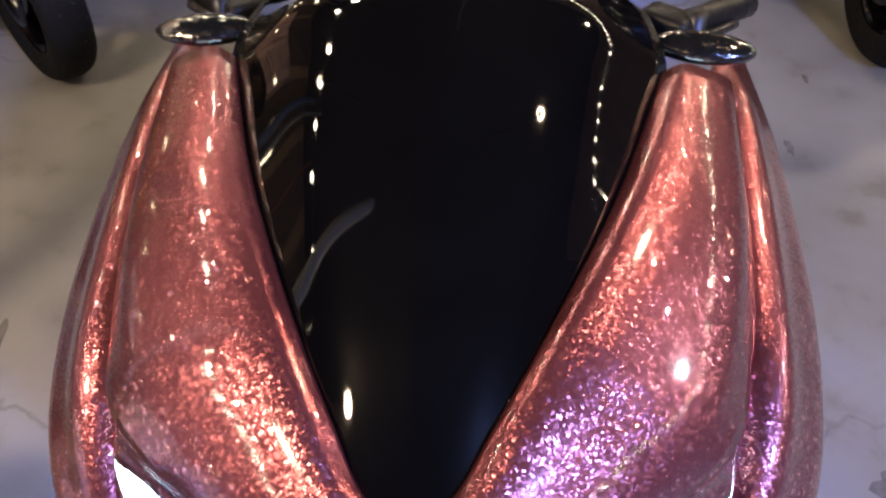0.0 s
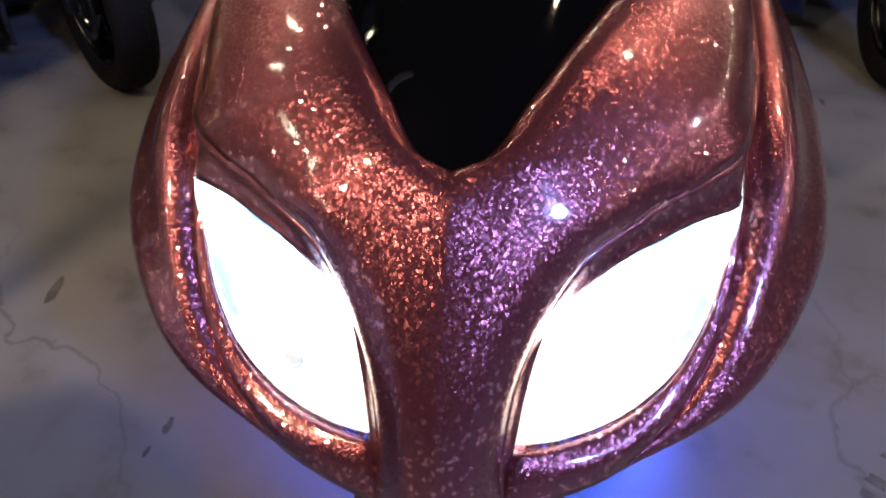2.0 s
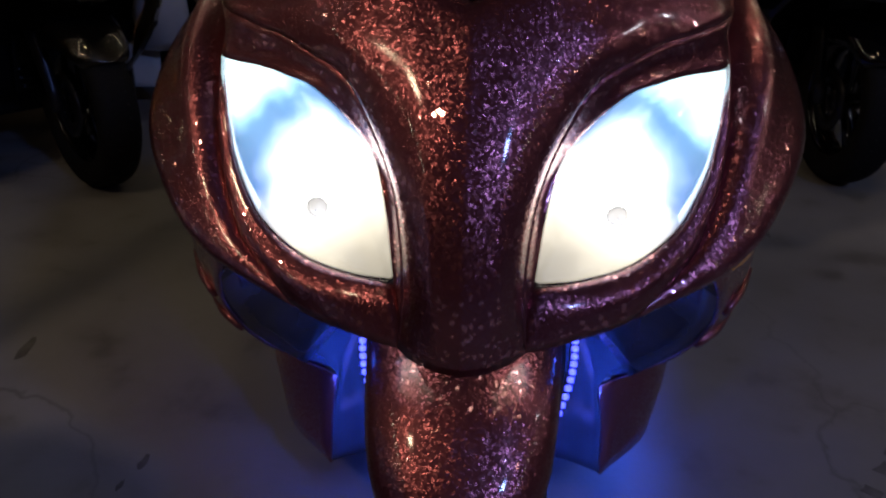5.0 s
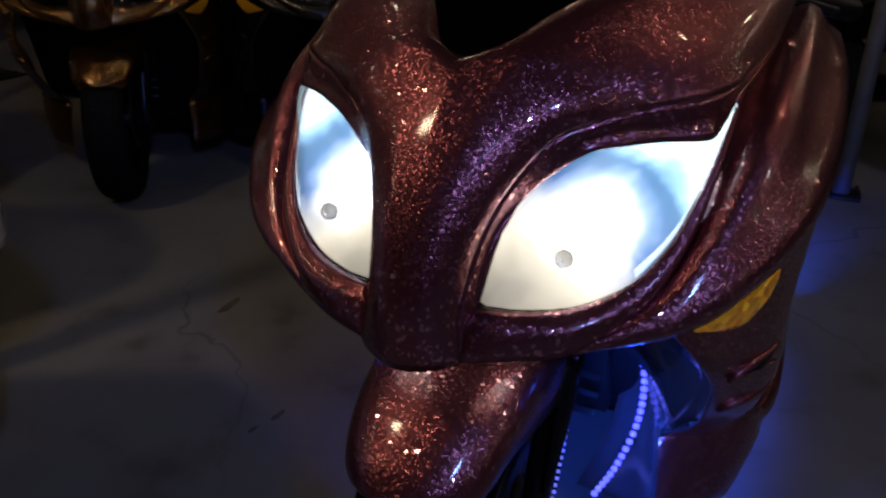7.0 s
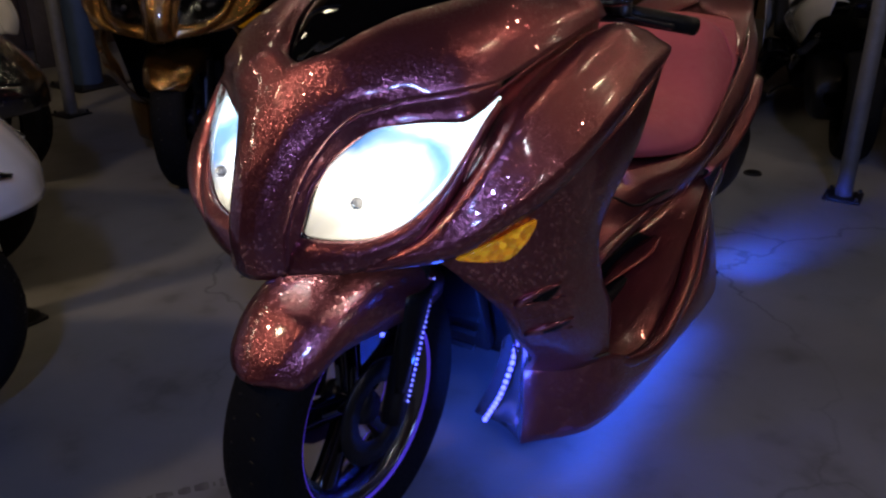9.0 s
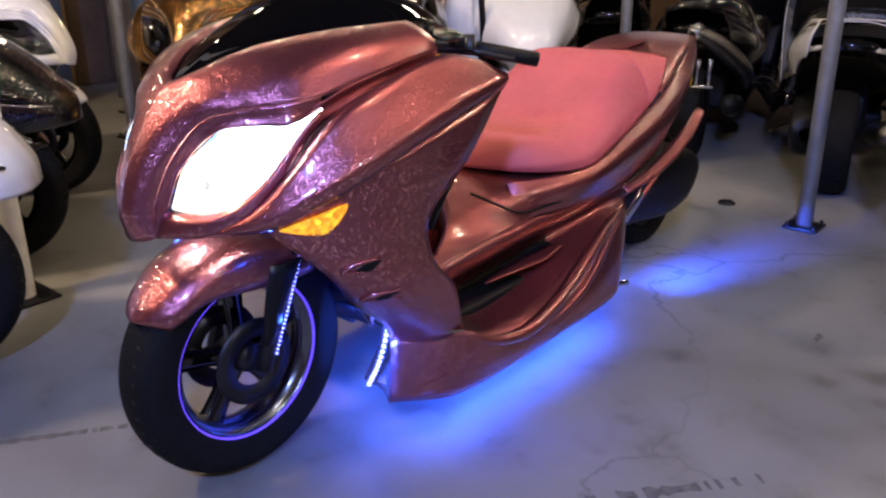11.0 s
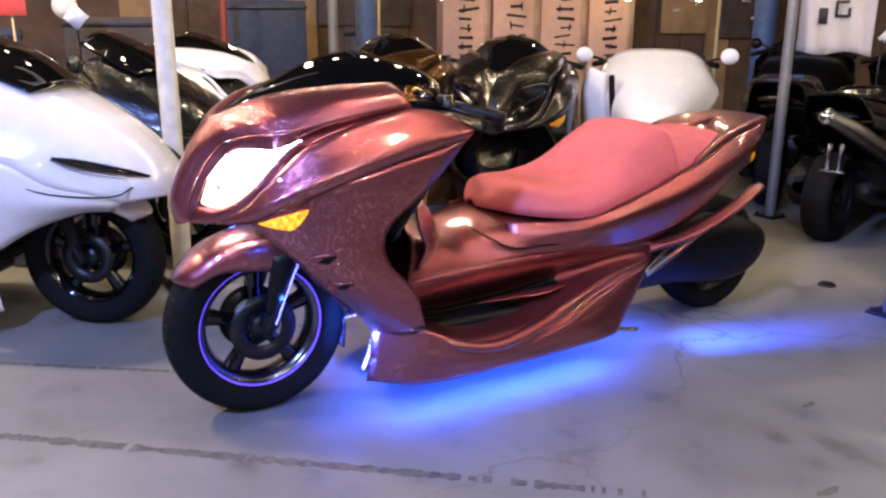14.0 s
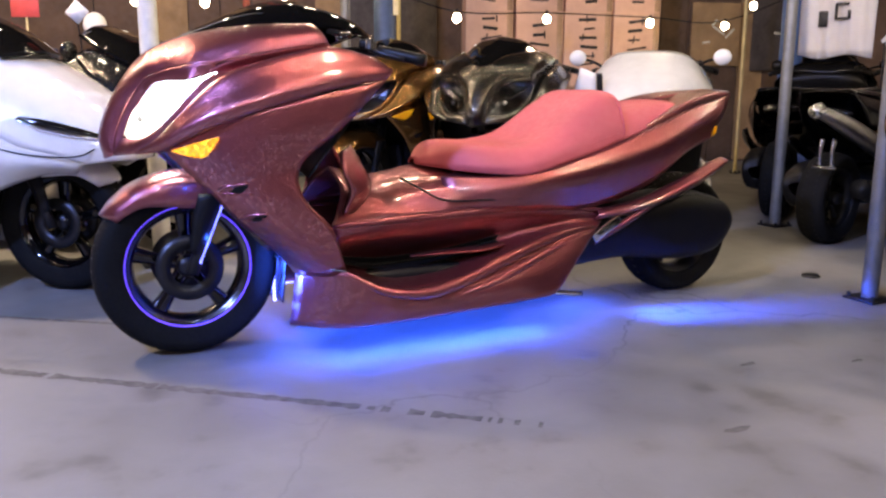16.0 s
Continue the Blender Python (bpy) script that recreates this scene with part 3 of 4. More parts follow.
SEAT = [
    [(0.815, 0.030, 0.572), (0.812, 0.028, 0.580), (0.815, 0.018, 0.590), (0.818, 0, 0.594)],
    [(0.940, 0.205, 0.556), (0.935, 0.210, 0.585), (0.930, 0.160, 0.635), (0.920, 0, 0.652)],
    [(1.120, 0.282, 0.548), (1.120, 0.276, 0.590), (1.120, 0.195, 0.638), (1.120, 0, 0.640)],
    [(1.270, 0.280, 0.582), (1.265, 0.268, 0.630), (1.260, 0.190, 0.668), (1.260, 0, 0.652)],
    [(1.410, 0.268, 0.616), (1.400, 0.252, 0.680), (1.390, 0.180, 0.758), (1.390, 0, 0.760)],
    [(1.500, 0.258, 0.642), (1.495, 0.242, 0.718), (1.490, 0.172, 0.812), (1.490, 0, 0.824)],
    [(1.535, 0.254, 0.652), (1.535, 0.240, 0.715), (1.540, 0.172, 0.800), (1.540, 0, 0.818)],
    [(1.556, 0.250, 0.658), (1.556, 0.230, 0.700), (1.558, 0.160, 0.758), (1.558, 0, 0.772)],
    [(1.620, 0.240, 0.676), (1.620, 0.218, 0.715), (1.620, 0.150, 0.758), (1.620, 0, 0.768)],
    [(1.860, 0.180, 0.752), (1.850, 0.170, 0.766), (1.840, 0.120, 0.782), (1.840, 0, 0.788)]]
SCREEN = [[(-0.040, 0, 0.924), (-0.040, 0.008, 0.924), (-0.039, 0.016, 0.925)]]                                    # tucked 5 mm under the cowl's V-shaped edge, crowned in the middle
V_EDGE = uneven([r[0] for r in COWL[5:]], 45)
for ex in (-0.030, -0.010, 0.022, 0.060, 0.100, 0.150, 0.210, 0.270, 0.330, 0.390):
    ew, ez = (float(np.interp(ex, V_EDGE[:, 0], V_EDGE[:, k])) for k in (1, 2))
    k = 1.0 if ex < 0.3 else 1.0 - (ex - 0.3) * 2.0
    SCREEN.append([(ex - 0.05 * ew + 0.006, 0, ez - 0.004 + 2.7 * k * ew * ew), (ex - 0.03 * ew + 0.006, 0.6 * (ew + 0.004), ez - 0.004 + 1.9 * k * ew * ew), (ex + 0.004, ew + 0.006, ez - 0.005)])
SCREEN += [[(0.500, 0, 1.075), (0.490, 0.120, 1.062), (0.465, 0.212, 1.012)], [(0.580, 0, 1.045), (0.570, 0.120, 1.034), (0.540, 0.205, 0.996)], [(0.640, 0, 1.005), (0.628, 0.110, 0.996), (0.590, 0.180, 0.975)]]


def fender_rows():
    rows = []
    for deg, side, drop in ((145, 0.030, 0.0), (142, 0.066, 0.0), (134, 0.086, 0.006), (118, 0.098, 0.026), (92, 0.108, 0.06), (66, 0.108, 0.05), (52, 0.100, 0.02)):
        a = math.radians(deg)
        r = 0.305
        cx, cz = 0.035, 0.284
        rows.append([(cx + q * math.cos(a), w, cz + (q - d) * math.sin(a)) for q, w, d in ((r, 0, 0), (r - 0.006, side * 0.6, 0), (r - 0.03, side, 0), (r - 0.05, side + 0.004, drop))])
    return rows


HOOD = [
    [(-0.34, 0, 0.55), (-0.33, 0.08, 0.55), (-0.29, 0.15, 0.55), (-0.20, 0.20, 0.54)],
    [(-0.33, 0, 0.62), (-0.315, 0.10, 0.62), (-0.26, 0.19, 0.615), (-0.12, 0.26, 0.58)],
    [(-0.26, 0, 0.72), (-0.24, 0.12, 0.715), (-0.17, 0.23, 0.69), (0.00, 0.32, 0.62)],
    [(-0.12, 0, 0.83), (-0.10, 0.14, 0.825), (-0.02, 0.26, 0.79), (0.12, 0.36, 0.70)],
    [(0.08, 0, 0.94), (0.10, 0.16, 0.93), (0.17, 0.28, 0.89), (0.30, 0.38, 0.78)],
    [(0.28, 0, 1.03), (0.30, 0.17, 1.02), (0.36, 0.28, 0.97), (0.48, 0.37, 0.86)]]
APRON = [
    [(-0.20, 0.20, 0.54), (-0.18, 0.19, 0.52), (-0.15, 0.17, 0.50)],
    [(-0.12, 0.26, 0.58), (-0.10, 0.26, 0.54), (-0.05, 0.22, 0.50)],
    [(0.00, 0.32, 0.62), (0.05, 0.33, 0.55), (0.10, 0.26, 0.45)],
    [(0.12, 0.36, 0.70), (0.18, 0.37, 0.58), (0.22, 0.30, 0.38)],
    [(0.30, 0.38, 0.78), (0.34, 0.39, 0.60), (0.34, 0.34, 0.30)],
    [(0.48, 0.37, 0.86), (0.50, 0.38, 0.62), (0.50, 0.36, 0.25)]]
SLIT = [
    [(-0.300, 0.155, 0.640), (-0.302, 0.155, 0.637), (-0.300, 0.156, 0.634)],
    [(-0.215, 0.226, 0.680), (-0.222, 0.234, 0.668), (-0.213, 0.236, 0.655)],
    [(-0.105, 0.276, 0.712), (-0.112, 0.286, 0.698), (-0.100, 0.292, 0.684)],
    [(-0.020, 0.308, 0.724), (-0.020, 0.312, 0.720), (-0.018, 0.314, 0.716)]]


SCOOPS = (((0.082, 0.552), (0.160, 0.572), 1.0), ((0.142, 0.468), (0.212, 0.484), 0.85))
GRIDS = {}


def on_panel(rows, x, z):
    """Half width of a panel at a place seen from the side."""
    g = GRIDS.setdefault(id(rows), None)
    if g is None:
        g = GRIDS[id(rows)] = surface(rows, 60, 60).reshape(-1, 3)
    d = (g[:, 0] - x) ** 2 + (g[:, 2] - z) ** 2
    near = np.argsort(d)[:6]
    return float(np.average(g[near, 1], weights=1 / (d[near] + 1e-6)))


def sharp_front(t, paint, screen, lit):
    both = (-1, 1)
    part("front_cowl", shell(COWL, 60, 24, both), paint, t)
    part("windscreen", shell(SCREEN, 44, 12, both), screen, t, "short glossy black windscreen")
    for s in both:
        one = (s,)
        part("headlight_surround", shell(SOCKET, 34, 6, one), paint, t)
        lens = part("headlight", shell(LENS_ROWS, 34, 10, one, 0.003), LENS, t, "clear almond-shaped headlight")
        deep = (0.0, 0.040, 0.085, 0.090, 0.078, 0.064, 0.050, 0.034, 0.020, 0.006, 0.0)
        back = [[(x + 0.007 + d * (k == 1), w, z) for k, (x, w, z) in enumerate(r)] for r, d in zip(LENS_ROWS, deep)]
        part("reflector", shell(back, 34, 16, one, 0.002), REFLECTOR if lit else MIRROR_OFF, lens, "headlight bowl with the bulb's shine painted in as emission" if lit else "")
        part("bulb_cap", lathe([(0.007, -0.008), (0.0105, 0.0), (0.008, 0.007), (0.001, 0.009)], 16, pose(-0.092, s * 0.139, 0.746, 0, 0, 90)), CAP, lens, "frosted grey bulb cap")
        if lit:
            # emissive band that paints in the shine of the bowl's outer wall
            edge = [[(x + 0.004, w - 0.001, z + 0.001), (x * 0.86 + a * 0.14 + 0.006, w * 0.86 + b * 0.14, z * 0.86 + c * 0.14)] for (a, b, c), (x, w, z) in ((r[1], r[2]) for r in LENS_ROWS[3:9])]
            part("wall_shine", shell(edge, 20, 4, one, 0.001), STRIP, lens, "strip with the shine of the bowl's outer wall put in as emission")
        part("eyelid", shell(EYELID, 34, 8, one), paint, t)
        groove = [[(0.086, 0.264, 0.884), (0.098, 0.260, 0.872), (0.104, 0.262, 0.856)], [(0.150, 0.280, 0.910), (0.175, 0.262, 0.895), (0.170, 0.268, 0.872)],
                  [(0.236, 0.288, 0.930), (0.258, 0.268, 0.916), (0.250, 0.272, 0.900)], [(0.425, 0.291, 0.962), (0.440, 0.276, 0.950), (0.425, 0.280, 0.934)]]
        part("brow_groove", shell(groove, 20, 6, one), paint, t)
        part("side_cowl", shell(CHEEK, 36, 14, one), paint, t)
        part("lower_fairing", shell(LOWER, 24, 16, one), paint, t)
        ind = [[(-0.030, 0.274, 0.664), (-0.027, 0.277, 0.662), (-0.024, 0.277, 0.660)],
               [(0.028, 0.322, 0.686), (0.034, 0.322, 0.666), (0.042, 0.319, 0.644)],
               [(0.082, 0.350, 0.702), (0.076, 0.348, 0.686), (0.070, 0.343, 0.668)],
               [(0.090, 0.352, 0.701), (0.086, 0.352, 0.692), (0.081, 0.350, 0.684)]]
        part("indicator", shell(drawn_in(ind), 16, 8, one, 0.006), AMBER_LIT if lit else AMBER, t, "amber turn indicator lens")
        for (x0, z0), (x1, z1), k in SCOOPS:
            mid = ((x0 + x1) / 2 - 0.012, (z0 + z1) / 2 + 0.002)
            rim = [(x, s * (on_panel(LOWER, x, z) + 0.002), z) for x, z in ((x1 + 0.012, z1 - 0.030 * k), (x0 + 0.010, z0 - 0.006), mid, (x1, z1))]
            part("vent_scoop", tube(rim, 0.004, 20, 8, taper=[0.002, 0.005, 0.006, 0.003]), paint, t)
            k *= 0.75
            hx, hz = (x0 + x1) / 2 + 0.020 * k, (z0 + z1) / 2 - 0.004
            # flat black patch on the panel: the scoop's shaded pocket put in as colour
            slot = [[(x, on_panel(LOWER, x, z) + 0.0015, z) for x, z in ((hx - 0.03 * k, hz - 0.012 * k), (hx - 0.020 * k, hz - 0.022 * k))],
                    [(x, on_panel(LOWER, x, z) + 0.0015, z) for x, z in ((hx, hz + 0.016 * k), (hx + 0.008 * k, hz - 0.018 * k))],
                    [(x, on_panel(LOWER, x, z) + 0.0015, z) for x, z in ((hx + 0.03 * k, hz + 0.022 * k), (hx + 0.032 * k, hz + 0.006 * k))]]
            part("slot_shade", shell(slot, 10, 5, one, 0.001), BLACK_PL, t)


def maxi_scooter(label, paint, seat_mat, m, lit=False, pipe=None, group="parked scooters", screen=GLOSS_BLACK, front="sharp", mirrors=False, low=None):
    """A low, long maxi scooter that faces -x, its front tyre standing at x = 0.035."""
    t = thing("maxi_scooter", label, "scooter", group, m)
    both, low = (-1, 1), low or paint
    if front == "shield":
        hood = [[(x, w * k, z) for x, w, z in r] for r, k in zip(HOOD, (0.28, 0.46, 0.66, 0.86, 0.98, 0.94))]
        part("front_cowl", shell(hood, 30, 16, both), paint, t)
        for s in both:
            part("cowl_crease", tube([(-0.24, s * 0.012, 0.70), (-0.10, s * 0.075, 0.815), (0.06, s * 0.125, 0.905), (0.24, s * 0.150, 0.992)], 0.005, 24, 8), paint, t)
        for s in (1,):
            part("leg_shield", shell([[(0.02, 0.26, 0.90), (0.06, 0.34, 0.93), (0.14, 0.37, 0.93)], [(0.02, 0.25, 0.72), (0.05, 0.36, 0.73), (0.14, 0.40, 0.74)],
                                      [(0.06, 0.20, 0.50), (0.10, 0.32, 0.48), (0.20, 0.37, 0.48)], [(0.16, 0.14, 0.30), (0.22, 0.24, 0.28), (0.30, 0.30, 0.28)]], 16, 8, (s,), 0.01), paint, t, "pale leg shield beside the front cowl")
            part("cowl_gap", tube([(-0.06, s * 0.225, 0.90), (-0.05, s * 0.215, 0.76), (0.02, s * 0.20, 0.58)], 0.016, 14, 8), BLACK_PL, t)
    elif front == "round":
        part("front_cowl", shell(HOOD, 30, 16, both), paint, t)
        if screen:
            part("windscreen", shell([[(0.05, 0, 0.955), (0.06, 0.10, 0.95), (0.10, 0.20, 0.935)], [(0.2, 0, 1.06), (0.21, 0.11, 1.05), (0.25, 0.21, 1.0)],
                                  [(0.36, 0, 1.13), (0.37, 0.1, 1.12), (0.40, 0.18, 1.07)]], 14, 10, both), screen, t, "short windscreen")
        for s in both:
            part("apron", shell(APRON, 26, 12, (s,)), paint, t)
            lamp = part("headlight", shell(SLIT, 18, 8, (s,), 0.004), GLOSS_BLACK, t, "narrow dark headlight slit")
            part("lens_trim", tube([(-0.298, s * 0.158, 0.632), (-0.209, s * 0.240, 0.650), (-0.096, s * 0.296, 0.680), (-0.016, s * 0.316, 0.714)], 0.003, 24, 6), CHROME, lamp)
            part("panel_gap", tube([(-0.250, s * 0.196, 0.60), (-0.205, s * 0.236, 0.575), (-0.10, s * 0.278, 0.575), (0.03, s * 0.332, 0.60), (0.16, s * 0.368, 0.66)], 0.003, 30, 6), BLACK_PL, t)
    else:
        sharp_front(t, paint, screen, lit)
    if mirrors:
        for s in both:
            part("mirror", ball(0.03, 0.050, 0.045, pose(0.28, s * 0.40, 0.99)), paint, t)
            part("mirror_stalk", tube([(0.36, s * 0.24, 0.93), (0.31, s * 0.32, 0.97), (0.28, s * 0.37, 0.98)], 0.008, 8, 8), BLACK_PL, t)
    for s in both:
        one = (s,)
        part("skirt", shell(SKIRT, 32, 10, one), low, t)
        part("flank", shell(FLANK, 30, 12, one), low, t)
        part("rear_cowl", shell(REAR, 30, 12, one), paint, t)
        part("tail_fin", shell(FIN, 20, 8, one), low, t)
        part("lower_fin", shell(LOW_FIN, 14, 7, one), low, t)
        rib = tube([(0.462, s * 0.345, 0.272), (0.56, s * 0.358, 0.222), (0.70, s * 0.366, 0.200), (0.86, s * 0.360, 0.232), (1.02, s * 0.340, 0.285), (1.22, s * 0.300, 0.332), (1.42, s * 0.250, 0.345)], 0.02, 40, 12, taper=[0.004, 0.014, 0.02, 0.02, 0.022, 0.018, 0.006])
        part("sill_rib", rib, low, t)
        rib = tube([(0.78, s * 0.366, 0.172), (0.96, s * 0.364, 0.215), (1.14, s * 0.332, 0.275), (1.34, s * 0.280, 0.325)], 0.014, 24, 12, taper=[0.003, 0.014, 0.016, 0.005])
        part("sill_rib", rib, low, t)
        rib = tube([(0.44, s * 0.250, 0.414), (0.62, s * 0.246, 0.421), (0.84, s * 0.240, 0.426), (1.06, s * 0.242, 0.430), (1.30, s * 0.236, 0.420), (1.52, s * 0.222, 0.392)], 0.012, 30, 12, taper=[0.008, 0.014, 0.014, 0.014, 0.012, 0.006])
        part("step_rib", rib, low, t)
        part("panel_gap", tube([(0.70, s * 0.170, 0.545), (0.76, s * 0.212, 0.508), (0.832, s * 0.244, 0.472), (0.96, s * 0.262, 0.468), (1.09, s * 0.284, 0.470)], 0.0035, 24, 6), BLACK_PL, t)
        part("panel_gap", tube([(0.345, s * 0.246, 0.302), (0.400, s * 0.322, 0.296), (0.448, s * 0.347, 0.292)], 0.003, 12, 6), STEEL, t)
        part("glove_box", shell([[(0.475, 0.225, 0.640), (0.520, 0.175, 0.650), (0.545, 0.105, 0.650)], [(0.470, 0.255, 0.585), (0.545, 0.195, 0.590), (0.580, 0.110, 0.590)],
                                 [(0.500, 0.240, 0.520), (0.570, 0.190, 0.520), (0.610, 0.110, 0.520)], [(0.480, 0.225, 0.450), (0.540, 0.180, 0.450), (0.600, 0.110, 0.460)]], 16, 10, one, 0.01), paint, t)
        # black sheet laid into the flank's hollow in place of the shade there
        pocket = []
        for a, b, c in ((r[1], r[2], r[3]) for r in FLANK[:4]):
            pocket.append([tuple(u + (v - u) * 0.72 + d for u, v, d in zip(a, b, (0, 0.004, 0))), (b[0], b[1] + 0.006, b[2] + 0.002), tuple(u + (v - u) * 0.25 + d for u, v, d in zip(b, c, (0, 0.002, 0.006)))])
        part("pocket_shade", shell(pocket, 22, 8, one, 0.002), BLACK_PL, t, "black sheet for the shade in the flank's hollow")
        strake = [[(0.72, 0.205, 0.292), (0.72, 0.212, 0.289), (0.72, 0.206, 0.285)], [(0.86, 0.190, 0.298), (0.86, 0.232, 0.290), (0.86, 0.190, 0.282)],
                  [(0.98, 0.196, 0.303), (0.98, 0.248, 0.293), (0.98, 0.196, 0.285)], [(1.06, 0.222, 0.312), (1.06, 0.240, 0.306), (1.06, 0.222, 0.300)]]
        part("side_strake", shell(strake, 18, 8, one), low, t)
        part("master_cylinder", box(0.045, 0.060, 0.030, pose(0.565, s * 0.245, 0.962, 0, 8, s * 35), 0.008), BLACK_PL, t)
        if lit:
            part("mirror_cover", ball(0.022, 0.056, 0.013, pose(0.480, s * 0.268, 0.985, 0, -12, s * 8), 24, 12), BLACK_FLAKE, t, "sparkling black oval cover on the mirror mount")
        part("mirror_mount", lathe([(0.001, 0.012), (0.012, 0.012), (0.014, -0.02)], 12, pose(0.56, s * 0.275, 0.968, 90, 0, 0)), DARK_METAL, t)
        part("fork_leg", tube([(0.16, s * 0.092, 0.60), (0.035, s * 0.092, 0.270)], 0.020, 6, 12), DARK_METAL, t)
        cover = [[(0.060, 0.112, 0.520), (0.100, 0.126, 0.520), (0.150, 0.118, 0.520)], [(0.040, 0.112, 0.430), (0.070, 0.124, 0.430), (0.105, 0.116, 0.430)],
                 [(0.030, 0.108, 0.340), (0.045, 0.114, 0.335), (0.062, 0.108, 0.330)]]
        part("fork_cover", shell(cover, 10, 6, one), BLACK_PL, t)
        part("grip", tube([(0.59, s * 0.27, 0.945), (0.70, s * 0.37, 0.915)], 0.018, 6, 12), BLACK_PL, t, "black rubber grip")
        part("brake_lever", tube([(0.57, s * 0.25, 0.945), (0.575, s * 0.29, 0.94), (0.64, s * 0.345, 0.92)], 0.006, 12, 8), DARK_METAL, t)
    part("handlebar", tube([(0.60, -0.28, 0.94), (0.52, -0.16, 0.945), (0.50, 0, 0.93), (0.52, 0.16, 0.945), (0.60, 0.28, 0.94)], 0.013, 28, 10), DARK_METAL, t)
    part("dash", shell([[(0.40, 0, 0.99), (0.40, 0.12, 0.99), (0.42, 0.24, 0.97)], [(0.50, 0, 0.90), (0.50, 0.14, 0.89), (0.52, 0.28, 0.88)],
                        [(0.42, 0, 0.72), (0.43, 0.16, 0.72), (0.50, 0.33, 0.78)], [(0.40, 0, 0.58), (0.36, 0.20, 0.58), (0.34, 0.34, 0.58)]], 20, 10, both), BLACK_PL, t)
    part("bulkhead", shell([[(0.16, 0, 0.74), (0.18, 0.16, 0.74), (0.20, 0.31, 0.76)], [(0.24, 0, 0.62), (0.25, 0.17, 0.62), (0.27, 0.33, 0.64)],
                            [(0.34, 0, 0.46), (0.34, 0.16, 0.47), (0.33, 0.32, 0.50)], [(0.40, 0, 0.24), (0.40, 0.15, 0.26), (0.40, 0.30, 0.30)]], 14, 10, both), BLACK_PL, t)
    part("tunnel", shell(TUNNEL, 30, 12, both), paint, t)
    seat = part("seat", shell(SEAT, 60, 16, both, 0.006), seat_mat, t, "padded two-level vinyl seat")
    welt = [(1.540, w, z + 0.003) for w, z in ((-0.250, 0.665), (-0.238, 0.718), (-0.172, 0.800), (0, 0.818), (0.172, 0.800), (0.238, 0.718), (0.250, 0.665))]
    part("piping", tube(welt, 0.005, 40, 8), seat_mat, seat, "raised seam between rider and pillion pad")
    for s in both:
        part("seam", tube([(0.93, s * 0.206, 0.574), (1.12, s * 0.280, 0.572), (1.27, s * 0.274, 0.606), (1.41, s * 0.262, 0.648), (1.52, s * 0.252, 0.676)], 0.0022, 30, 6), seat_mat, seat)
    part("tail", shell(TAIL_TOP, 18, 10, both), paint, t)
    part("tail_deck", shell([[(1.60, 0, 0.690), (1.60, 0.12, 0.686), (1.60, 0.236, 0.662)], [(1.85, 0, 0.762), (1.86, 0.10, 0.760), (1.87, 0.192, 0.746)],
                             [(2.00, 0, 0.797), (2.00, 0.09, 0.795), (2.00, 0.166, 0.782)], [(2.125, 0, 0.818), (2.125, 0.07, 0.815), (2.13, 0.132, 0.802)]], 14, 8, both), paint, t)
    part("tail_light", ball(0.03, 0.12, 0.03, pose(2.06, 0, 0.70)), TAIL_RED if lit else GLOSS_BLACK, t, "dark tail light")
    part("front_fender", shell(fender_rows(), 30, 10, both, 0.004), paint, t)
    wheel(t, 0.035, 0.284, 0.065, RIM if lit else GLOSS_BLACK, 5, True, RIM_GLOW if lit else None)
    wheel(t, 2.0, 0.245, 0.075, DARK_METAL, 5, False)
    eng = [[(1.30, 0.02, 0.42), (1.30, 0.15, 0.40), (1.30, 0.17, 0.30), (1.32, 0.12, 0.17), (1.32, 0.02, 0.15)],
           [(1.60, 0.02, 0.42), (1.60, 0.19, 0.40), (1.60, 0.20, 0.30), (1.62, 0.16, 0.20), (1.62, 0.02, 0.18)],
           [(1.90, 0.08, 0.44), (1.90, 0.20, 0.42), (1.90, 0.215, 0.30), (1.90, 0.19, 0.18), (1.90, 0.08, 0.16)],
           [(2.10, 0.09, 0.40), (2.10, 0.19, 0.38), (2.12, 0.205, 0.30), (2.08, 0.18, 0.20), (2.06, 0.09, 0.19)],
           [(2.13, 0.10, 0.33), (2.135, 0.15, 0.32), (2.14, 0.16, 0.30), (2.12, 0.14, 0.26), (2.11, 0.10, 0.25)]]
    part("drive_case", shell(eng, 24, 14, (-1,)), BLACK_PL, t, "black plastic drive case cover")
    part("muffler", tube([(1.35, 0.15, 0.16), (1.70, 0.20, 0.24), (2.16, 0.22, 0.33)], 0.06, 20, 20, taper=[0.03, 0.06, 0.065, 0.05]), pipe or BLACK_PL, t, "exhaust muffler")
    for s in both if lit else ():
        part("rear_indicator", ball(0.016, 0.010, 0.026, pose(2.03, s * 0.172, 0.672, 0, 12, 0)), AMBER, t, "amber rear indicator lens")
    part("engine", box(0.5, 0.26, 0.22, pose(1.25, 0, 0.28), 0.03), DARK_METAL, t)
    part("belly", box(0.70, 0.44, 0.10, pose(0.88, 0, 0.20), 0.02), BLACK_PL, t)
    part("exhaust_shield", box(0.13, 0.012, 0.035, pose(1.47, -0.262, 0.335, 0, -32, 0), 0.005), CHROME, t, "chrome heat shield")
    part("side_stand", tube([(1.16, -0.22, 0.16), (1.22, -0.30, 0.135), (1.32, -0.335, 0.125)], 0.009, 12, 8), CHROME, t, "chrome side stand folded up")
    part("front_stem", tube([(0.17, 0, 0.60), (0.30, 0, 0.88)], 0.04, 6, 14), DARK_METAL, t)
